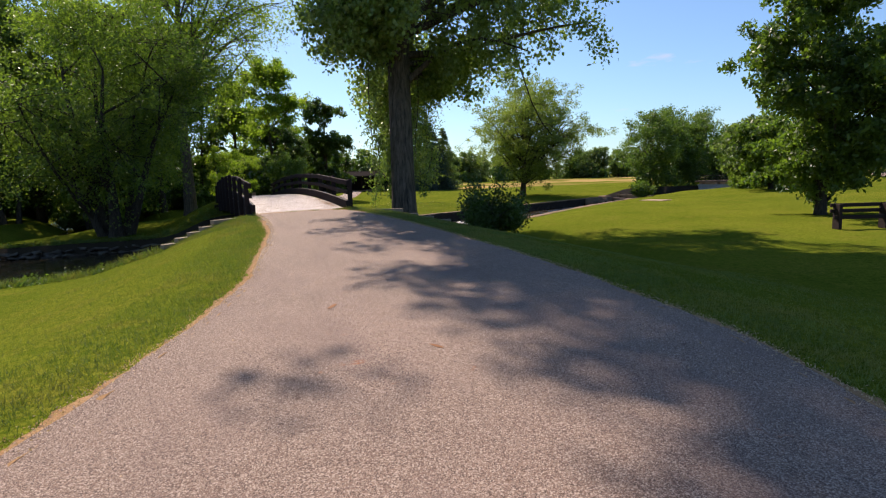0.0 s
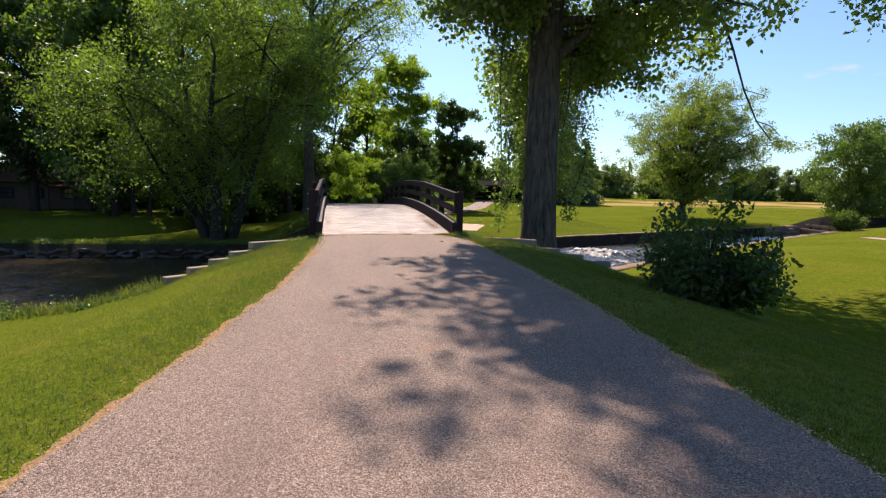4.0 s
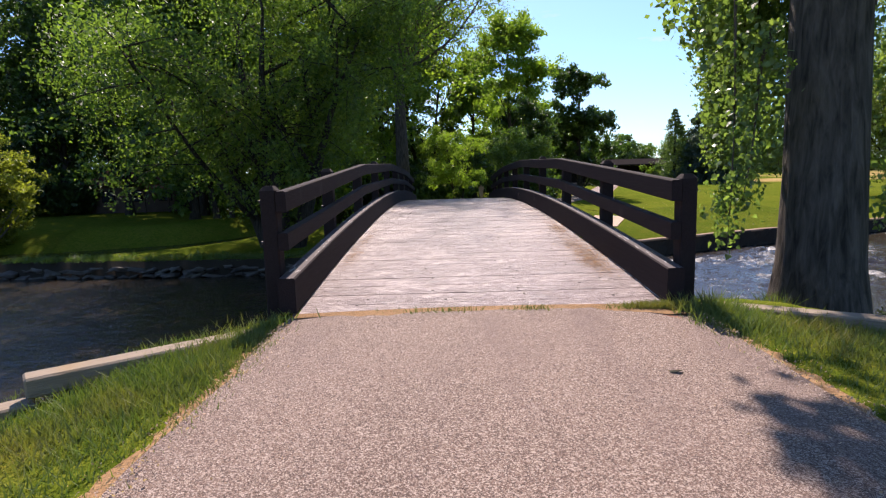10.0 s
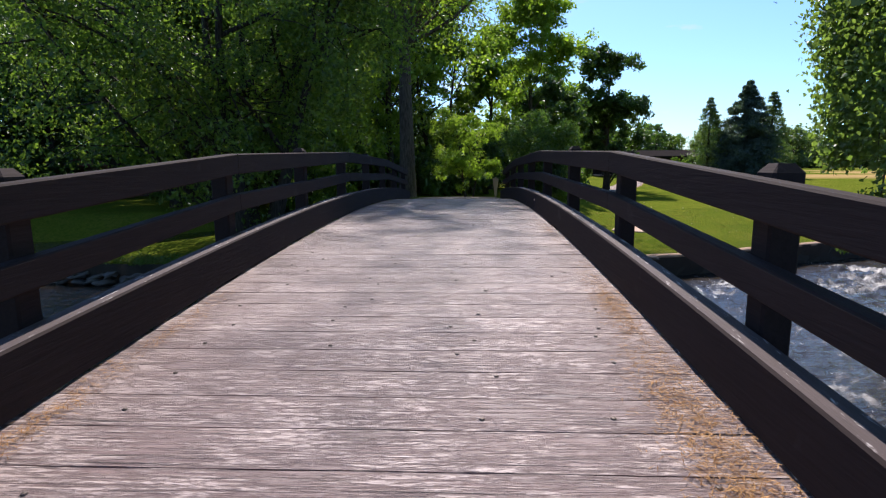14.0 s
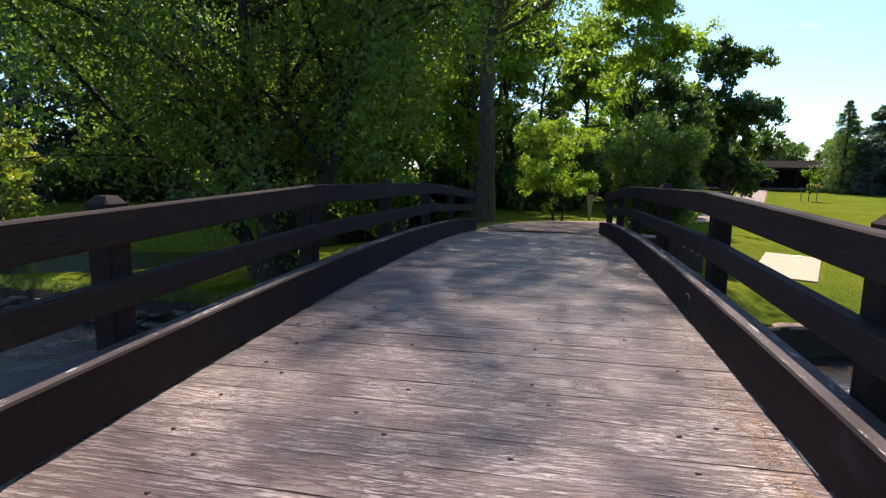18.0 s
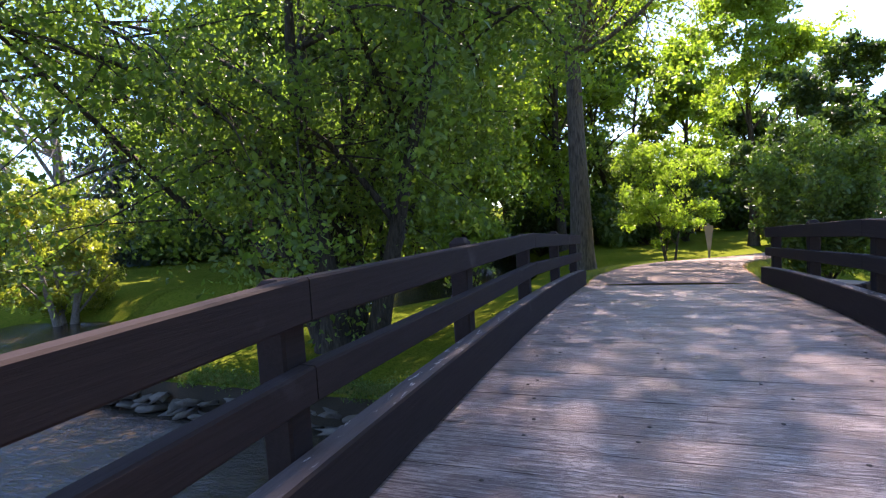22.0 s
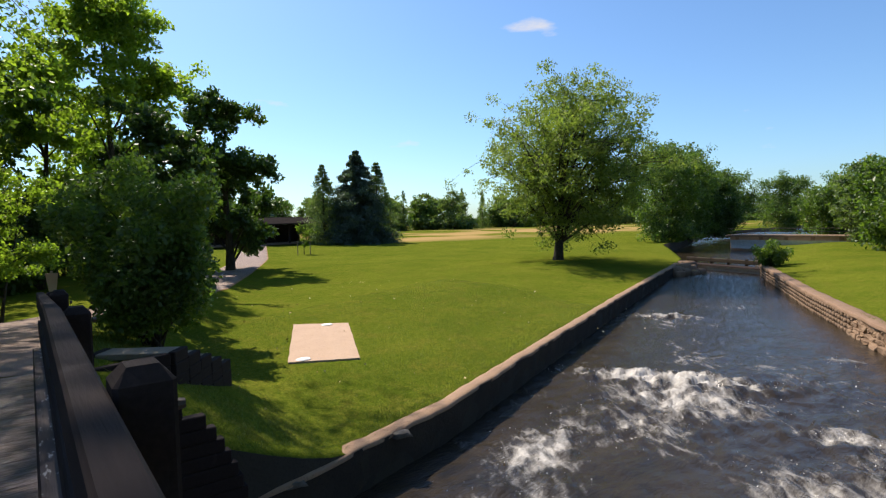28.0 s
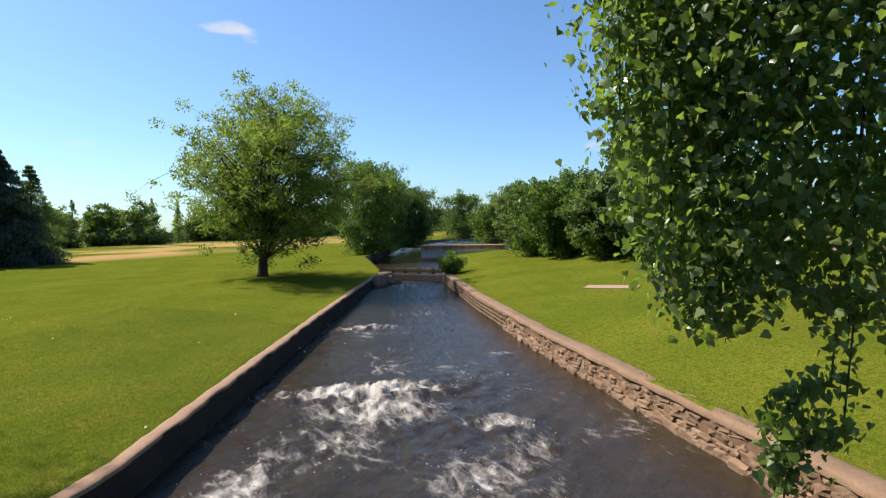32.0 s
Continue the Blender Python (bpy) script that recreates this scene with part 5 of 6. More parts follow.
def along(pts, x0, x1, step):
    """Points and headings at even steps on a bank line between two values of x."""
    xs = np.linspace(x0, x1, int(abs(x1 - x0) * 8) + 2)
    ps = [Vector((x, interp(x, pts), 0)) for x in xs]
    out, left = [], 0.0
    for a, b in zip(ps, ps[1:]):
        d = (b - a).length
        while left <= d:
            out.append((a.lerp(b, left / d), math.atan2(b.y - a.y, b.x - a.x)))
            left += step
        left -= d
    return out


def coping(name, line, offset, width, z, mat, parent, label, seed):
    """A continuous worn coping along a bank, its edges crumbled and its top uneven."""
    V, F = [], []
    for i, (p, a) in enumerate(line):
        n_ = Vector((-math.sin(a), math.cos(a), 0))
        wob = [0.06 * noise.noise(Vector((p.x * 1.1, p.y * 1.1, seed + 3.0 * k))) + 0.045 * noise.noise(Vector((p.x * 4, p.y * 4, seed + 3.0 * k))) for k in (0, 1)]
        lo, hi = offset - width / 2 + wob[0], offset + width / 2 + wob[1]
        top = z + 0.02 * noise.noise(Vector((p.x * 0.8, p.y * 0.8, seed)))
        for u, dz in ((0.0, -0.08), (0.0, -0.03), (0.06, 0.0), (0.35, 0.008), (0.65, 0.006), (0.94, 0.0), (1.0, -0.03), (1.0, -0.13)):
            q = p + n_ * (lo + (hi - lo) * u)
            V.append(Vector((q.x, q.y, top + dz + (0.008 * noise.noise(Vector((q.x * 6, q.y * 6, seed))) if dz > -0.1 else 0))))
        if i:
            for k in range(7):
                q = (i - 1) * 8 + k
                F.append((q, q + 8, q + 9, q + 1))
    return part(name, mesh_of(name, V, F, mat, True), None, parent, label)


def face_sheet(name, line, z0, z1, out, rough, mat, parent, label, seed):
    V, F = [], []
    for i, (p, a) in enumerate(line):
        n_ = Vector((-math.sin(a), math.cos(a), 0))
        for k in range(5):
            z = z0 + (z1 - z0) * k / 4
            V.append(p + n_ * (out + rough * noise.noise(Vector((p.x * 2.2, p.y * 2.2, seed + z * 4)))) + Vector((0, 0, z)))
        if i:
            for k in range(4):
                q = (i - 1) * 5 + k
                F.append((q, q + 5, q + 6, q + 1))
    return part(name, mesh_of(name, V, F, mat, True), None, parent, label)


def build_stone_wall():
    wall = thing("stone_river_wall", "tan rubble stone wall along the river bank with a worn flat top", "wall", kind="structure")
    mortar = stone("sandy_mortar", (0.16, 0.095, 0.055), (0.28, 0.18, 0.11))
    shapes = [lump(k, (0.27 + 0.07 * (k % 4), 0.26, 0.17 + 0.035 * (k % 3)), 2, 0.45) for k in range(8)]
    for m_ in shapes:
        m_.materials.append(STONE)
        m_.polygons.foreach_set("use_smooth", [False] * len(m_.polygons))
    rng = random.Random(4)
    for course in range(4):
        z = WATER_Z + 0.06 + 0.185 * course
        for p, a in along(NEAR, 8.6, 26.0, 0.29):
            ob = new("stone", shapes[rng.randrange(8)])
            ob.parent = wall
            q = p + Vector((-math.sin(a), math.cos(a), 0)) * (rng.uniform(-0.05, 0.05) - 0.025 * course + (0.05 if course == 0 else 0)) + Vector((math.cos(a), math.sin(a), 0)) * (0.15 * (course % 2) + rng.uniform(-0.06, 0.06))
            ob.location = (q.x, q.y, z + rng.uniform(-0.03, 0.03))
            ob.rotation_euler = (rng.uniform(-0.1, 0.1), rng.uniform(-0.10, 0.10), a + rng.choice((0, math.pi)) + rng.uniform(-0.1, 0.1))
            g = 1.2 if course == 0 else 1.0
            ob.scale = (g * rng.uniform(0.75, 1.3), 1, g * rng.uniform(0.8, 1.15))
    V, F = [], []
    far = lump(9, (0.40, 0.28, 0.22), 1, 0.6)
    fv, ff = [v.co.copy() for v in far.vertices], [tuple(q.vertices) for q in far.polygons]
    for course in range(4):
        for p, a in along(NEAR, 26.2, 46.0, 0.36):
            o = len(V)
            m = pose(p.x, p.y, WATER_Z + 0.05 + 0.19 * course, rng.uniform(-9, 9), rng.uniform(-9, 9), math.degrees(a) + rng.uniform(-12, 12))
            V += [m @ v for v in fv]
            F += [tuple(i + o for i in q) for q in ff]
    ob = part("far_stones", mesh_of("far_stones", V, F, STONE, True), None, wall)
    ob["kind"] = "stuff"
    face_sheet("mortar", along(NEAR, 8.3, 46.0, 0.3), WATER_Z - 0.3, -1.98, 0.035, 0.05, mortar, wall, "sandy mortar between the stones", 2.0)
    coping("coping", along(NEAR, 8.3, 46.0, 0.25), -0.17, 0.56, -1.89, CAP, wall, "worn sandy coping", 5.0)
    lawn = thing("concrete_river_wall", "low wall with a worn pinkish concrete top along the lawn", "wall", kind="structure")
    coping("coping", along(FAR, 2.0, 46.5, 0.25), 0.14, 0.36, -1.945, CAP, lawn, "crumbling pinkish coping", 8.0)
    # The face is coloured near black to carry the shade it stands in.
    face_sheet("wall_face", along(FAR, 2.0, 47.0, 0.3), WATER_Z - 0.3, -1.97, -0.02, 0.07, stone("shaded_wet_stone", (0.022, 0.017, 0.013), (0.060, 0.046, 0.034)), lawn, "wet face of the wall, its shade put into the dark colour", 4.0)
    spit = thing("stone_bank", "rough grey boulders along the edge of the grassy spit", "bank", kind="structure")
    grey = stone("grey_bank_stone", (0.095, 0.082, 0.068), (0.22, 0.19, 0.16))
    bs = [lump(20 + k, (0.72, 0.55, 0.24), 2, 1.0) for k in range(5)]
    for m_ in bs:
        m_.materials.append(grey)
    for layer in range(2):
        for p, a in along(FAR, -23.6, 1.6, 0.56):
            ob = new("boulder", bs[rng.randrange(5)])
            ob.parent = spit
            ob.location = (p.x + rng.uniform(-0.1, 0.1), p.y + 0.05 + rng.uniform(-0.18, 0.12) - 0.1 * (1 - layer), -2.66 + 0.26 * layer + rng.uniform(-0.08, 0.05))
            ob.rotation_euler = (rng.uniform(-0.3, 0.3), rng.uniform(-0.3, 0.3), rng.uniform(0, 6.28))
            s_ = rng.uniform(0.5, 0.95)
            ob.scale = (s_ * rng.uniform(0.9, 1.4), s_, s_ * 0.8)
    for x, y, s_ in ((6.9, 19.25, 0.45), (4.6, 18.72, 0.5)):
        z = -2.0
        ob = thing("boulder", "weathered grey boulder on the edge of the wall", "boulder", (x, y, z), data=bs[1 if s_ > 1 else 3])
        ob.scale = (s_, s_, s_)


build_stone_wall()


def build_timber_walls():
    """Stepped sleepers that hold the bank on each side of the near end of the bridge."""
    rng = random.Random(6)
    runs = [("retaining_wall", [((-1.90, -0.22), (-3.10, -1.22), -0.05), ((-3.04, -1.18), (-3.44, -1.50), -0.22), ((-3.38, -1.45), (-3.80, -1.78), -0.40), ((-3.74, -1.73), (-4.16, -2.06), -0.58), ((-4.10, -2.01), (-4.52, -2.34), -0.76)]),
            ("retaining_wall", [((2.02, 0.28), (3.62, -0.62), -0.06), ((3.55, -0.56), (4.18, -0.84), -0.26), ((4.10, -0.80), (4.72, -1.06), -0.50), ((4.66, -1.04), (5.30, -1.28), -0.74)])]
    for nm, beams in runs:
        w = thing(nm, "stepped retaining wall of weathered grey sleepers beside the path", "retaining wall", (beams[0][0][0], beams[0][0][1], 0), kind="")
        for (ax, ay), (bx, by), z in beams:
            z = max(z, land(ax, ay) + 0.005, land(bx, by) + 0.02, land((ax + bx) / 2, (ay + by) / 2) + 0.015)
            for c in range(1):
                zz = z - 0.07 - 0.15 * c
                L = math.hypot(bx - ax, by - ay)
                bm = bmesh.new()
                box(bm, (L, 0.19, 0.14), Matrix(), 0.014, 1)
                ob = part("sleeper", bm, GREY, w)
                ob.location = ((ax + bx) / 2 - beams[0][0][0] + rng.uniform(-0.015, 0.015), (ay + by) / 2 - beams[0][0][1], zz)
                ob.rotation_euler = (rng.uniform(-0.02, 0.02), rng.uniform(-0.012, 0.012), math.atan2(by - ay, bx - ax) + rng.uniform(-0.015, 0.015))
    # steps flaring away from the bridge end, on solid cheeks of stacked timber
    st = thing("timber_steps", "weathered timber steps with dark solid cheeks down to the lawn", "steps", (2.86, 20.75, 0.0))
    st.rotation_euler = (0, 0, radians(53.7))
    for k in range(5):
        z = -0.10 - 0.17 * k
        x = 0.46 * k
        part("tread", block((0.47, 1.14, 0.10), Matrix.Translation((x + 0.225, 0, z - 0.05)), 0.012), GREY, st)
        part("riser", block((0.06, 1.14, 0.30), Matrix.Translation((x + 0.42, 0, z - 0.255)), 0.01), RAIL, st)
        for s_ in (-0.64, 0.64):
            for c in range(4):
                bm = block((0.458, 0.12, 0.196), Matrix.Translation((x + 0.225 + rng.uniform(-0.006, 0.006), s_ + rng.uniform(-0.008, 0.008), z - 0.09 - 0.2 * c)), 0.012)
                part("cheek_timber", bm, RAIL, st)
    # wing walls of stacked timber: one towards the steps, one along the river, its courses shortening upwards
    # Both are added in dark timber to fill a bank that lies in shade.
    w = thing("wing_wall", "dark stacked timber wing wall added on the shaded bank beside the bridge end", "retaining wall", (2.02, 20.02, 0.0))
    w.rotation_euler = (0, 0, math.atan2(0.38, 1.3))
    for c in range(6):
        part("sleeper", block((1.36, 0.14, 0.196), Matrix.Translation((0.68 + rng.uniform(-0.01, 0.01), rng.uniform(-0.008, 0.008), -0.20 - 0.2 * c)), 0.014), RAIL, w)
    w = thing("wing_wall", "dark stacked timber wing wall added on the shaded bank above the river", "retaining wall", (1.96, 18.36, 0.0))
    for c, end in enumerate((2.45, 2.75, 3.08, 3.36, 3.48, 3.58, 3.66, 3.74, 3.80, 3.86)):
        L = end - 1.96
        part("sleeper", block((L, 0.16, 0.176), Matrix.Translation((L / 2, rng.uniform(-0.008, 0.008), -0.09 - 0.18 * c)), 0.014), RAIL, w)


build_timber_walls()


def slab(name, label, corners, lift, thick, mat):
    """A poured slab laid on the grass, with softly broken edges."""
    cx, cy = sum(c[0] for c in corners) / 4, sum(c[1] for c in corners) / 4
    z = max(land(x, y) for x, y in corners) * 0.6 + land(cx, cy) * 0.4 + lift
    s0 = [(c[0], c[1], land(*c)) for c in corners]
    bm = bmesh.new()
    n = 10
    top = []
    rng = random.Random(name)
    for i in range(n + 1):
        row = []
        for j in range(n + 1):
            u, v = i / n, j / n
            a = Vector(corners[0]).lerp(Vector(corners[1]), u)
            b = Vector(corners[3]).lerp(Vector(corners[2]), u)
            p = a.lerp(b, v)
            e = 0.012 if i in (0, n) or j in (0, n) else 0
            row.append(bm.verts.new((p.x - cx + rng.uniform(-e, e), p.y - cy + rng.uniform(-e, e), ((s0[0][2] * (1 - u) + s0[1][2] * u) * (1 - v) + (s0[3][2] * (1 - u) + s0[2][2] * u) * v) + lift - z + 0.004 * noise.noise(Vector((p.x * 2, p.y * 2, 0))))))
        top.append(row)
    for i in range(n):
        for j in range(n):
            bm.faces.new((top[i][j], top[i + 1][j], top[i + 1][j + 1], top[i][j + 1]))
    r = bmesh.ops.extrude_face_region(bm, geom=bm.faces[:])
    for v in [g for g in r["geom"] if isinstance(g, bmesh.types.BMVert)]:
        v.co.z -= thick
    bmesh.ops.recalc_face_normals(bm, faces=bm.faces)
    me = bpy.data.meshes.new(name)
    bm.to_mesh(me)
    bm.free()
    me.materials.append(mat)
    return thing(name, label, "concrete pad", (cx, cy, z), data=me)


pad = slab("tee_pad", "pale rectangular concrete tee pad set in the lawn", [(8.67, 28.65), (10.27, 27.76), (8.51, 23.69), (6.81, 24.43)], 0.045, 0.25, CONC)
for dx, dy in ((9.55 - 8.565, 27.9 - 26.13), (7.25 - 8.565, 24.45 - 26.13)):
    bm = bmesh.new()
    bmesh.ops.create_cone(bm, cap_ends=True, segments=14, radius1=0.16, radius2=0.13, depth=0.02)
    for v in bm.verts:
        v.co.x *= 1.3 + 0.3 * noise.noise(v.co * 9)
    m_ = part("paint_mark", bm, WHITE, pad, "white painted mark")
    m_.location = (dx, dy, land(8.565 + dx, 26.13 + dy) + 0.062 - pad.location.z)
slab("tee_pad", "thin pale concrete pad lying in the far grass", [(31.2, 15.2), (32.2, 15.1), (31.9, 12.4), (30.9, 12.5)], 0.05, 0.3, CONC)


def build_weir():
    weir = thing("weir", "low dark timber weir across the river with water spilling over", "weir", (0, 0, 0))
    a, b = Vector((44.5, 28.6, 0)), Vector((46.8, 36.4, 0))
    mid, L, ang = (a + b) / 2, (b - a).length, math.degrees(math.atan2(b.y - a.y, b.x - a.x))
    part("sill", block((L + 1.4, 0.9, 1.6), pose(mid.x + 1.2, mid.y, -3.05, 0, 0, ang), 0.05), RAIL, weir)
    part("beam", block((L + 1.0, 0.35, 0.3), pose(mid.x + 1.6, mid.y - 0.2, -1.95, 0, 0, ang), 0.03), MUD, weir)
    for k in range(5):
        p = a.lerp(b, 0.08 + 0.21 * k)
        part("post", block((0.22, 0.22, 1.5), pose(p.x + 1.6, p.y, -2.45), 0.02), MUD, weir)
    dam = thing("dam", "low pale concrete dam with a brown walkway far upstream", "dam", (74, 38.2, -2.75))
    part("wall", block((1.2, 13, 2.5), Matrix.Translation((0, 0, 0.55)), 0.05), CONC, dam)
    part("walkway", block((2.2, 13.6, 0.22), Matrix.Translation((0, 0, 1.9)), 0.03), CAP, dam)
    for k in range(5):
        part("pier", block((1.4, 0.45, 0.9), Matrix.Translation((0, -5.6 + 2.8 * k, 1.4)), 0.03), CAP, dam)
    for z in (0.4, 0.8):
        part("rail", block((0.07, 13.2, 0.07), Matrix.Translation((-0.9, 0, 2.0 + z)), 0.01), STEEL, dam)
    # the sheet of water that falls from the dam and the weir
    for nm, x, y, w, z, ang2, par in (("spill", 73.0, 38.2, 12.4, -1.9, 90, dam), ("spill", mid.x + 0.55, mid.y, L - 0.6, WATER_Z + 0.22, ang, weir)):
        bm = bmesh.new()
        bmesh.ops.create_grid(bm, x_segments=40, y_segments=6, size=0.5)
        for v in bm.verts:
            v.co = Vector((v.co.x * w, 0.35 * (v.co.y + 0.5) ** 2 + 0.06 * noise.noise(Vector((v.co.x * 30, v.co.y * 3, 1))), v.co.y * (1.1 if par is dam else 0.4)))
        ob = part(nm, bm, FOAM, par, "white falling water")
        ob.matrix_world = pose(x - par.location.x, y - par.location.y, z - par.location.z, 0, 0, ang2)
        ob.location = (x - par.location.x, y - par.location.y, z - par.location.z)


build_weir()
shrub("bank_bush", "leafy green bush growing from the wall beside the weir", (44.3, 27.9), 1.3, 1.9, 5000, 0.16, LEAF_MID, 71)
for k, (x, y, s) in enumerate([(42.6, 0.4, 1.3), (41.5, 0.7, 0.9), (43.5, 0.9, 1.0), (40.7, 0.5, 0.7), (42.4, 1.5, 0.6), (44.4, 0.6, 1.4), (41.0, 0.2, 1.1), (43.2, 1.9, 0.7)]):
    ob = thing("boulder", "rough brown rock at the foot of the weir", "boulder", (x, interp(x, FAR) - y, WATER_Z + 0.20 * s), "rocks by the weir", data=lump(60 + k, (s * 1.3, s, s * 0.9)))
    ob.data.materials.append(STONE)


def build_spray():
    """Flecks of white water thrown up where the rapids break."""
    rng = np.random.default_rng(77)
    C = []
    for cx, cy, lu, lv, ca, sa, f, hgt in RAPIDS:
        n = int(420 * lu * lv * max(0, f - 0.22))
        u, v = rng.normal(size=n) * 0.5, rng.normal(size=n) * 0.5
        x, y = cx + u * lu * ca - v * lv * sa, cy + u * lu * sa + v * lv * ca
        C.append(np.stack([x, y, WATER_Z + 0.03 + (hgt * 0.9 + 0.03) * np.exp(-u * u - v * v) * rng.random(n)], 1))
    thing("white_water", "flecks of white foam on the rapids of the river", "foam", kind="stuff", data=leaves_mesh("white_water", np.concatenate(C), 0.032, FOAM, rng, 0, 0.8))


build_spray()


def build_grass():
    """Grass blades where the camera passes: along both edges of the path, and on the near lawn."""
    rng = np.random.default_rng(5)
    X, Y, Hh = [], [], []

    def add(n, ylo, yhi, far, hlo, hhi, power=2.0):
        y = rng.uniform(ylo, yhi, n)
        side = rng.random(n) < 0.5
        d = far * rng.random(n) ** power
        e = np.array([way_edges(v) for v in y])
        gap = 0.05 + np.abs(rng.normal(size=n)) * 0.13
        x = np.where(side, e[:, 0] - gap - d, e[:, 1] + gap + d)
        X.append(x)
        Y.append(y)
        Hh.append(rng.uniform(hlo, hhi, n) * np.where(d < 0.5, 1.25, 1.0))
    add(60000, -20, -0.2, 1.2, 0.018, 0.052, 1.2)
    add(90000, -20, -0.2, 6.0, 0.018, 0.042, 1.1)
    add(9000, 20.0, 30, 1.6, 0.05, 0.11, 1.5)
    # lawn beside the river wall and round the pad
    n = 120000
    x = 3.5 + 18 * rng.random(n) ** 1.15
    y = np.array([interp(v, FAR) for v in x]) + 0.35 + 11 * rng.random(n) ** 1.6
    X.append(x)
    Y.append(y)
    Hh.append(rng.uniform(0.025, 0.06, n))
    # tufts on the edges of the banks, and weeds at the timbers
    for pts, x0, x1, n, h in ((NEAR, -16, -4.6, 3500, 0.30), (NEAR, 4.2, 9.0, 2600, 0.35), (FAR, -23.5, 1.4, 7000, 0.26), (FAR, 3.0, 24, 5000, 0.09), (NEAR, 9.0, 26, 3000, 0.10)):
        x = rng.uniform(x0, x1, n)
        s_ = -1 if pts is NEAR else 1
        y = np.array([interp(v, pts) for v in x]) + s_ * (0.15 + 0.55 * rng.random(n) ** 2)
        X.append(x)
        Y.append(y)
        Hh.append(h * rng.uniform(0.3, 1.0, n))
    # grass in the joint at the start of the deck
    n = 2800
    x = np.concatenate([rng.normal(-0.35, 0.22, n // 12), rng.normal(0.45, 0.10, n // 12), rng.normal(1.48, 0.17, n - 2 * (n // 12))])
    X.append(x)
    Y.append(-0.09 + rng.normal(size=n) * 0.045)
    Hh.append(rng.uniform(0.02, 0.075, n))
    # longer lush blades by the sleepers and the first posts
    for cx, cy, sx, sy, n, hh in ((1.95, -0.30, 0.16, 0.22, 2600, 0.15), (2.9, -0.75, 0.6, 0.32, 5200, 0.11), (4.2, -1.3, 0.6, 0.35, 3000, 0.10), (-2.2, -1.3, 0.35, 0.45, 7500, 0.11), (-3.3, -2.3, 0.6, 0.40, 5200, 0.10), (-1.85, -0.55, 0.12, 0.3, 1400, 0.11), (1.96, -0.16, 0.07, 0.07, 260, 0.24), (1.9, -0.35, 0.05, 0.05, 160, 0.20)):
        X.append(rng.normal(cx, sx, n))
        Y.append(rng.normal(cy, sy, n))
        Hh.append(hh * rng.uniform(0.25, 1.0, n))
    x, y, h = np.concatenate(X), np.concatenate(Y), np.concatenate(Hh)
    u = (x - 8.565) * 0.88 - (y - 26.13) * 0.40
    v = (x - 8.565) * 0.40 + (y - 26.13) * 0.88
    keep = ~((np.abs(u) < 1.0) & (np.abs(v) < 2.45)) & ~((np.abs(x) < 1.72) & (y > 0.0) & (y < 19.9)) & ~((np.abs(x) < 1.55) & (y < -0.16) & (y > -6))
    x, y, h = x[keep], y[keep], h[keep]
    z = np.array([land(a, b) for a, b in zip(x, y)]) - 0.008
    z = np.where((np.abs(x) < 1.75) & (y > -0.32) & (y < 0.05), np.maximum(z, 0.012), z)
    n = len(x)
    th = rng.uniform(0, 6.283, n)
    w = 0.002 + h * 0.035
    lean = rng.normal(size=(n, 2)) * h[:, None] * 0.45
    b0 = np.stack([x - np.cos(th) * w, y - np.sin(th) * w, z], 1)
    b1 = np.stack([x + np.cos(th) * w, y + np.sin(th) * w, z], 1)
    t = np.stack([x + lean[:, 0], y + lean[:, 1], z + h], 1)
    V = np.stack([b0, b1, t], 1).reshape(-1, 3)
    T = np.arange(3 * n).reshape(-1, 3)
    thing("grass", "short green grass blades along the path and the banks", "grass", kind="stuff", data=raw_mesh("grass", V, None, BLADE, False, T))



def build_litter():
    """Crumbs of dry grass and gravel where the asphalt meets the verge, and a few on the path."""
    rng = np.random.default_rng(15)
    n = 15000
    y = rng.uniform(-20, -0.3, n)
    e = np.array([way_edges(v) for v in y])
    side = rng.random(n) < 0.5
    d = rng.normal(size=n) * 0.085
    x = np.where(side, e[:, 0] - 0.03 + d, e[:, 1] + 0.03 + d)
    k = rng.random(n) < 0.05
    x = np.where(k, e[:, 0] + (e[:, 1] - e[:, 0]) * rng.random(n), x)
    z = np.array([max(land(a, b), way_z(b) + 0.02) if b_in else land(a, b) for a, b, b_in in zip(x, y, (x > e[:, 0]) & (x < e[:, 1]))])
    thing("verge_litter", "crumbs of dry grass and gravel along the path's edge", "litter", kind="stuff", data=leaves_mesh("verge_litter", np.stack([x, y, z + 0.005], 1), 0.017, LITTER, rng, 0, 0.5))


build_grass()
build_litter()


def build_bank_weeds():
    """Leafy weeds that hang over the stones of the spit and along the near bank."""
    rng = np.random.default_rng(31)
    C = []
    for pts, x0, x1, clumps, s_ in ((FAR, -23.0, 1.2, 150, 1), (NEAR, -13.0, -5.0, 34, -1), (NEAR, 5.8, 9.0, 14, -1)):
        for k in range(clumps):
            x = rng.uniform(x0, x1)
            y = interp(x, pts) + s_ * rng.uniform(-0.15, 0.7)
            z = land(x, y + 0.2 * s_)
            n = int(rng.uniform(50, 150))
            r, hh = rng.uniform(0.15, 0.38), rng.uniform(0.12, 0.42)
            g = rng.normal(size=(n, 3)) * [r * 0.5, r * 0.5, hh * 0.35]
            g[:, 2] = np.abs(g[:, 2])
            C.append(g + [x, y, z - 0.03])
    thing("bank_weeds", "leafy green weeds overhanging the stones of the banks", "weeds", kind="stuff", data=leaves_mesh("bank_weeds", np.concatenate(C), 0.07, LEAF_MID, rng, 0.2, 0.5))


build_bank_weeds()


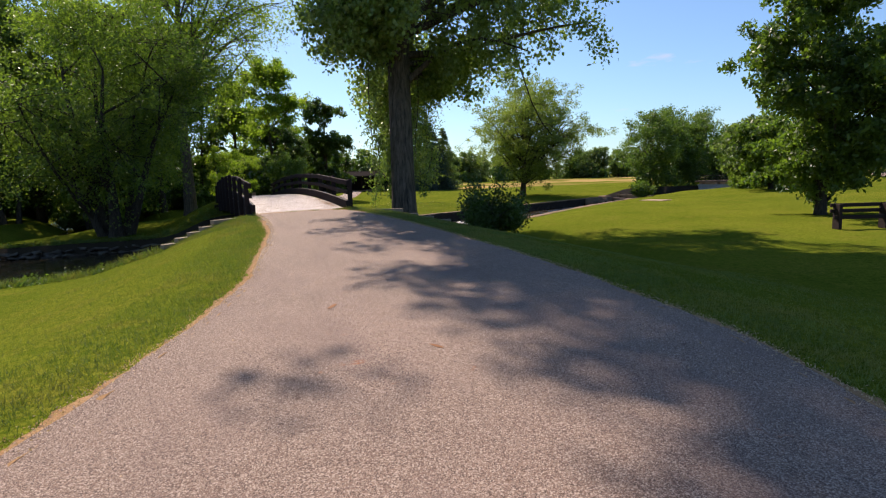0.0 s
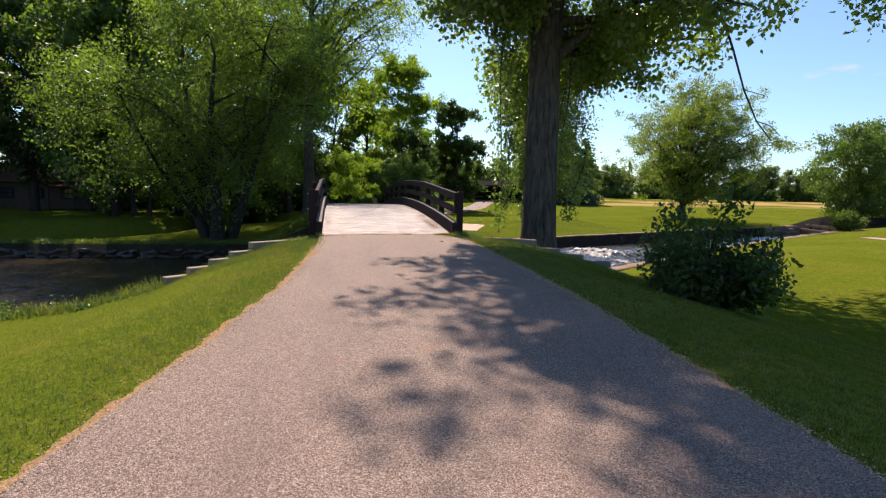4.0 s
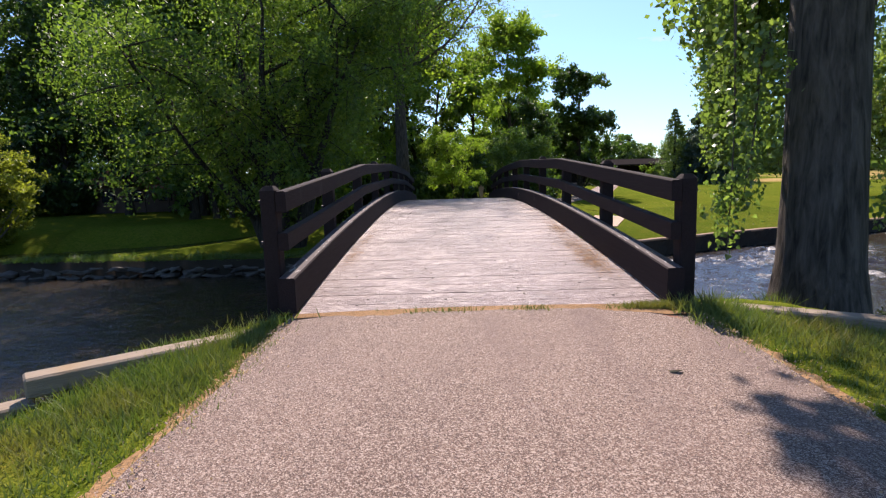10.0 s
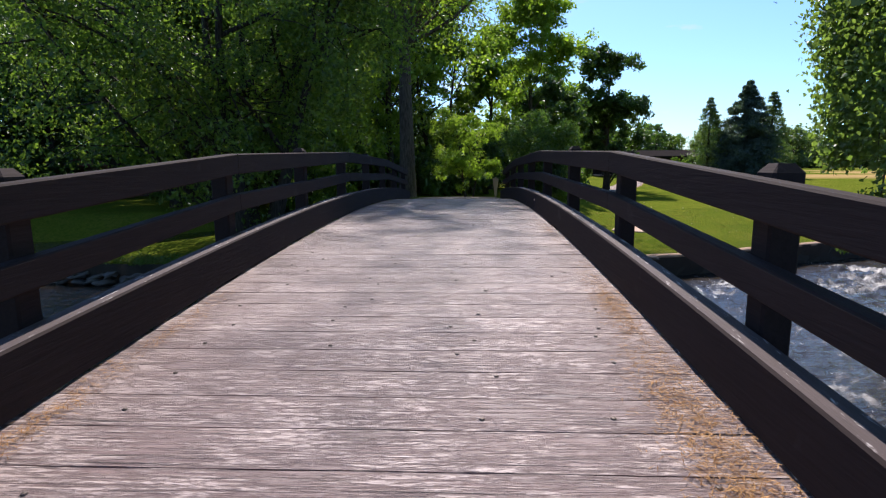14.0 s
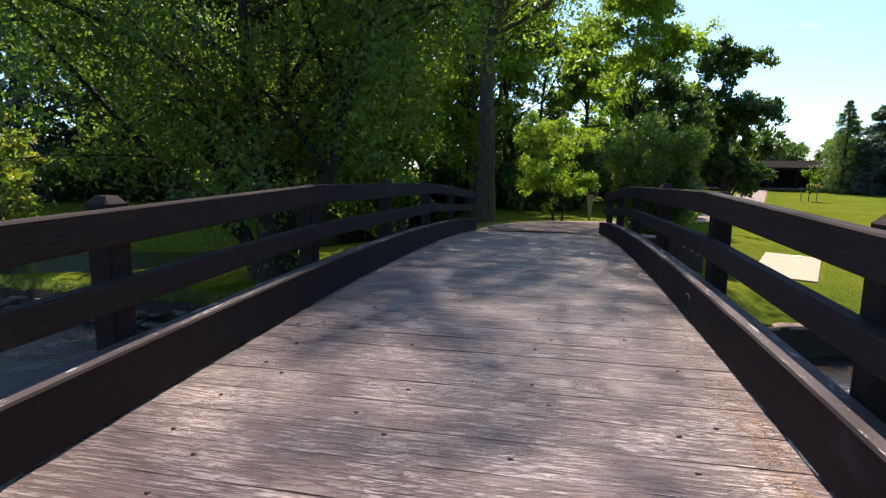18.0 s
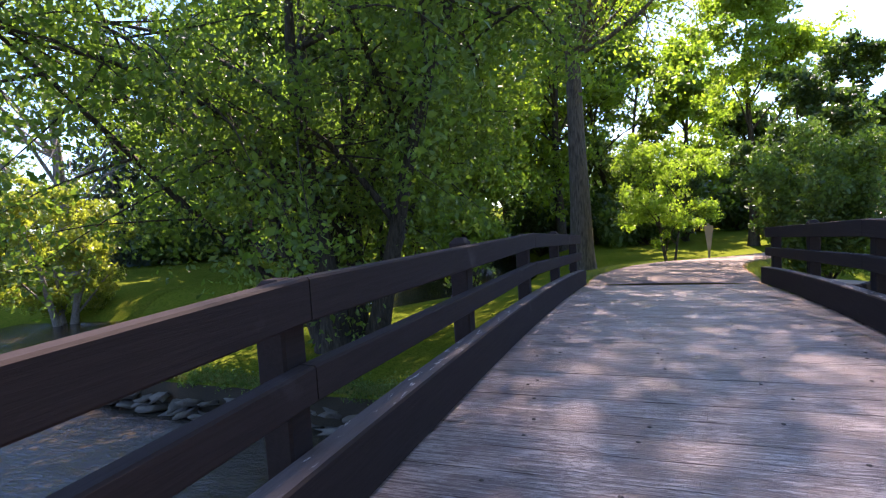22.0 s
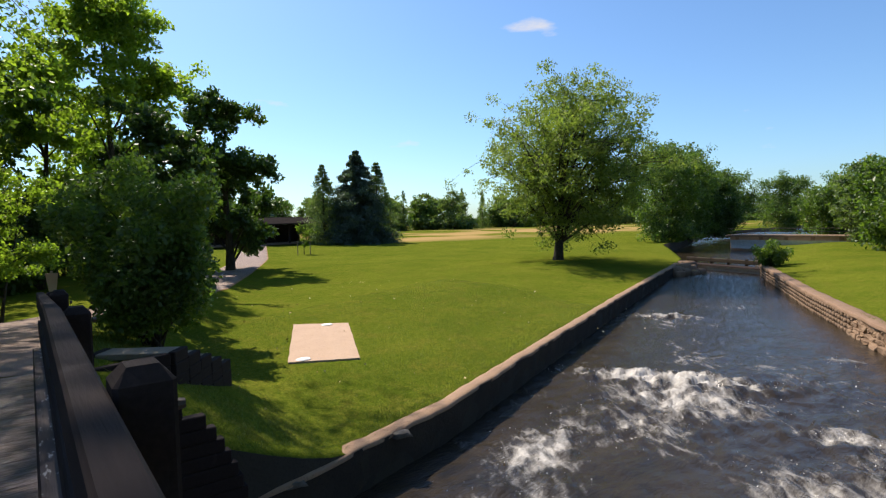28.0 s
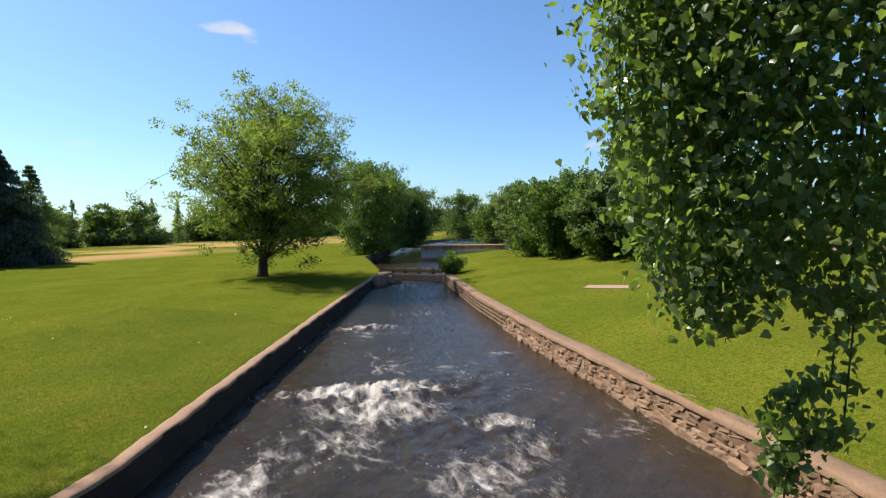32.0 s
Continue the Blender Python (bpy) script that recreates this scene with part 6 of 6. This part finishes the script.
def build_deck_litter():
    """Dry needles in the corner of the deck, and fallen leaves."""
    rng = np.random.default_rng(9)
    dry = Mat("dry_needles", 0.9, spec=0.1)
    dry.color(dry.ramp(dry.island(), (0.0, (0.16, 0.075, 0.03)), (1.0, (0.52, 0.30, 0.13))))
    C = []
    for x, y, sx, sy, n in ((1.42, 2.35, 0.10, 0.45, 1500), (1.40, 1.6, 0.08, 0.3, 900), (1.5, 4.2, 0.05, 0.5, 500), (-1.5, 2.3, 0.05, 0.35, 400), (1.45, 3.9, 0.06, 0.3, 500), (-1.48, 3.6, 0.04, 0.4, 300), (1.5, 7.5, 0.05, 0.6, 350)):
        px, py = rng.normal(x, sx, n), rng.normal(y, sy, n)
        px = np.clip(px, -1.60, 1.60)
        C.append(np.stack([px, py, np.array([deck_z(q) for q in py]) + 0.004 + 0.012 * rng.random(n)], 1))
    c = np.concatenate(C)
    n = len(c)
    th, L = rng.uniform(0, 6.283, n), rng.uniform(0.012, 0.035, n)
    d = np.stack([np.cos(th) * L, np.sin(th) * L, rng.normal(size=n) * 0.004], 1)
    s = np.stack([-np.sin(th) * 0.0022, np.cos(th) * 0.0022, np.zeros(n)], 1)
    V = np.stack([c - d - s, c - d + s, c + d], 1).reshape(-1, 3)
    thing("needle_litter", "dry orange-brown needles gathered along the deck kerb", "litter", kind="stuff", data=raw_mesh("needle_litter", V, None, dry.m, False, np.arange(3 * n).reshape(-1, 3)))
    yel = Mat("fallen_leaf", 0.7)
    yel.color(yel.ramp(yel.island(), (0.0, (0.50, 0.36, 0.16)), (1.0, (0.72, 0.62, 0.40))))
    spots = [(1.04, -1.57), (-0.2, 6.9), (0.62, -9.6), (-1.2, 8.7)]
    for k, (x, y) in enumerate(spots):
        z = deck_z(y) + 0.012 if 0 < y < LEN else way_z(y) + 0.035
        me = leaves_mesh("fallen_leaf", np.zeros((1, 3)), 0.09, yel.m, np.random.default_rng(k), 0, 0.8)
        ob = thing("fallen_leaf", "dry curled fallen leaf lying on the path", "leaf", (x, y, z), "fallen leaves", data=me)
        ob.scale = (1, 1, 0.25)
    n = 110
    x, y = rng.uniform(4, 22, n), rng.uniform(20.5, 40, n)
    c = np.stack([x, y, np.array([land(a, b) for a, b in zip(x, y)]) + 0.05], 1)
    thing("lawn_leaves", "scattered pale fallen leaves on the lawn", "litter", kind="stuff", data=leaves_mesh("lawn_leaves", c, 0.065, yel.m, rng, 0, 0.8))


build_deck_litter()


# ---------------------------------------------------------------- things in the distance
def build_house():
    wallm = stone("brown_house_siding", (0.10, 0.065, 0.045), (0.16, 0.11, 0.08))
    roofm = stone("red_brown_shingle", (0.13, 0.055, 0.035), (0.22, 0.10, 0.07))
    glass = Mat("window_glass", 0.08, spec=0.6)
    glass.b.inputs["Base Color"].default_value = (0.05, 0.06, 0.07, 1)
    x, y = -30.0, 53.0
    h = thing("house", "low brown wooden house half hidden in the wood", "house", (x, y, land(x, y) - 0.1))
    part("wall", block((11, 7, 3.0), Matrix.Translation((0, 0, 1.5)), 0.02), wallm, h)
    for s_ in (-1, 1):
        part("roof", block((12.2, 4.7, 0.18), pose(0, s_ * 2.05, 3.75, -s_ * 23, 0, 0), 0.02), roofm, h)
    part("porch", block((5.2, 2.2, 0.16), Matrix.Translation((3.2, -4.4, 2.55)) @ pose(0, 0, 0, 8, 0, 0), 0.02), roofm, h)
    for px in (0.9, 3.2, 5.5):
        part("post", block((0.16, 0.16, 2.5), Matrix.Translation((px, -5.3, 1.25)), 0.01), wallm, h)
    for wx in (-3.6, -0.9, 2.0):
        w = part("window", block((1.3, 0.10, 1.1), Matrix.Translation((wx, -3.53, 1.7)), 0.01), RAIL, h, "dark-framed window")
        for dx in (-0.3, 0.3):
            for dz in (-0.25, 0.25):
                part("pane", block((0.52, 0.03, 0.42), Matrix.Translation((wx + dx, -3.60, 1.7 + dz)), 0.0), glass.m, w)
    part("door", block((0.95, 0.10, 2.05), Matrix.Translation((4.2, -3.53, 1.05)), 0.01), RAIL, h)


build_house()


def build_shelter():
    x, y = 31.0, 98.0
    s = thing("picnic_shelter", "long dark open picnic shelter under the trees", "shelter", (x, y, land(x, y)))
    dark = stone("dark_shelter_roof", (0.025, 0.021, 0.019), (0.05, 0.042, 0.038), 1.0)
    dark.node_tree.nodes["Principled BSDF"].inputs["Specular IOR Level"].default_value = 0.0
    for k in (-1, 1):
        part("roof", block((17, 4.4, 0.2), pose(0, k * 2.0, 3.7, -k * 14, 0, 0), 0.02), dark, s)
    for i in range(5):
        for k in (-3, 3):
            part("post", block((0.25, 0.25, 3.2), Matrix.Translation((-7.6 + 3.8 * i, k, 1.6)), 0.01), RAIL, s)
    part("floor", block((16.5, 8, 0.2), Matrix.Translation((0, 0, 0.08)), 0.02), CAP, s)
    # Dark panel added so that the space under the roof stays dark.
    part("back_wall", block((16.0, 0.2, 2.9), Matrix.Translation((0, 3.2, 1.6)), 0.02), dark, s)
    t = part("table", block((2.0, 0.9, 0.08), Matrix.Translation((-3, -1, 0.95)), 0.01), GREY, s)


build_shelter()


def build_sign():
    x, y = 2.3, 36.4
    z = land(x, y)
    s = thing("trail_sign", "pale triangular trail sign on a thin wooden post", "sign", (x, y, z))
    part("post", block((0.09, 0.09, 1.95), Matrix.Translation((0, 0.02, 0.97)), 0.006), GREY, s)
    bm = bmesh.new()
    pts = [(-0.20, 0.8), (0.20, 0.8), (0.06, -0.35), (-0.06, -0.35)]
    vs = [bm.verts.new((px, 0, pz)) for px, pz in pts]
    f = bm.faces.new(vs)
    r = bmesh.ops.extrude_face_region(bm, geom=[f])
    for v in [g for g in r["geom"] if isinstance(g, bmesh.types.BMVert)]:
        v.co.y -= 0.04
    bmesh.ops.recalc_face_normals(bm, faces=bm.faces)
    b = part("board", bm, CONC, s, "faded tan sign board")
    b.location = (0, -0.03, 1.05)


build_sign()
tree("sapling", "young staked sapling on the open lawn", (26.8, 70.5), 3.9, 1.15, 1.1, 0.05, 2600, 0.16, LEAF_LIT, BARK_B, 71, limbs=9, twigs=4)
for dx in (-0.75, 0.75):
    st = thing("tree_stake", "thin wooden stake beside the young sapling", "stake", (26.8 + dx, 70.5, land(26.8 + dx, 70.5) - 0.05), "sapling stakes", data=None)
    part("stake", block((0.07, 0.07, 1.6), Matrix.Translation((0, 0, 0.8)), 0.005), GREY, st)
    part("tie", block((0.7, 0.02, 0.03), Matrix.Translation((-math.copysign(0.36, dx), 0, 1.35)), 0.0), RAIL, st)


def build_fence():
    x, y = 18.6, -7.6
    z = land(x, y)
    f = thing("park_bench", "dark wooden rail bench on the lawn", "bench", (x, y, z))
    for dx in (0, 1.7):
        part("leg", block((0.12, 0.4, 0.95), Matrix.Translation((dx, 0, 0.47)), 0.01), RAIL, f)
    for zz in (0.45, 0.68, 0.9):
        part("slat", block((2.1, 0.10, 0.14), Matrix.Translation((0.85, 0.12 if zz > 0.5 else -0.1, zz)), 0.01), RAIL, f)
    f.rotation_euler = (0, 0, radians(-28))


build_fence()


def build_road():
    """A strip of park road and its low kerb wall beyond the lawn."""
    pts = [(34, -16), (45, 1.0), (53, 9.0), (62, 13.5)]
    V, F = [], []
    for i, (x, y) in enumerate(pts):
        for d in (0, 1):
            q = (x + 4.5 * d, y - 3.5 * d)
            V.append((q[0], q[1], land(*q) + 0.12))
        if i:
            F.append((2 * i - 2, 2 * i - 1, 2 * i + 1, 2 * i))
    thing("road", "grey asphalt park road beyond the lawn", "road", kind="structure", data=mesh_of("road", V, F, ASPHALT))


build_road()


def build_kerb_mark():
    """A small arch scratched into the dark kerb face."""
    y0 = 9.9
    pts = [(-0.10, 0.04), (-0.10, 0.12), (-0.07, 0.18), (0.0, 0.205), (0.07, 0.18), (0.10, 0.12), (0.10, 0.04), (-0.10, 0.04)]
    V, F = tube([Vector((0, a, z)) for a, z in pts], [0.006] * len(pts), 5)
    ob = part("scratched_arch", mesh_of("scratched_arch", V, F, WORN), None, BRIDGE, "pale arch scratched into the kerb")
    ob.location = (1.613, y0, deck_z(y0) + 0.01)


build_kerb_mark()
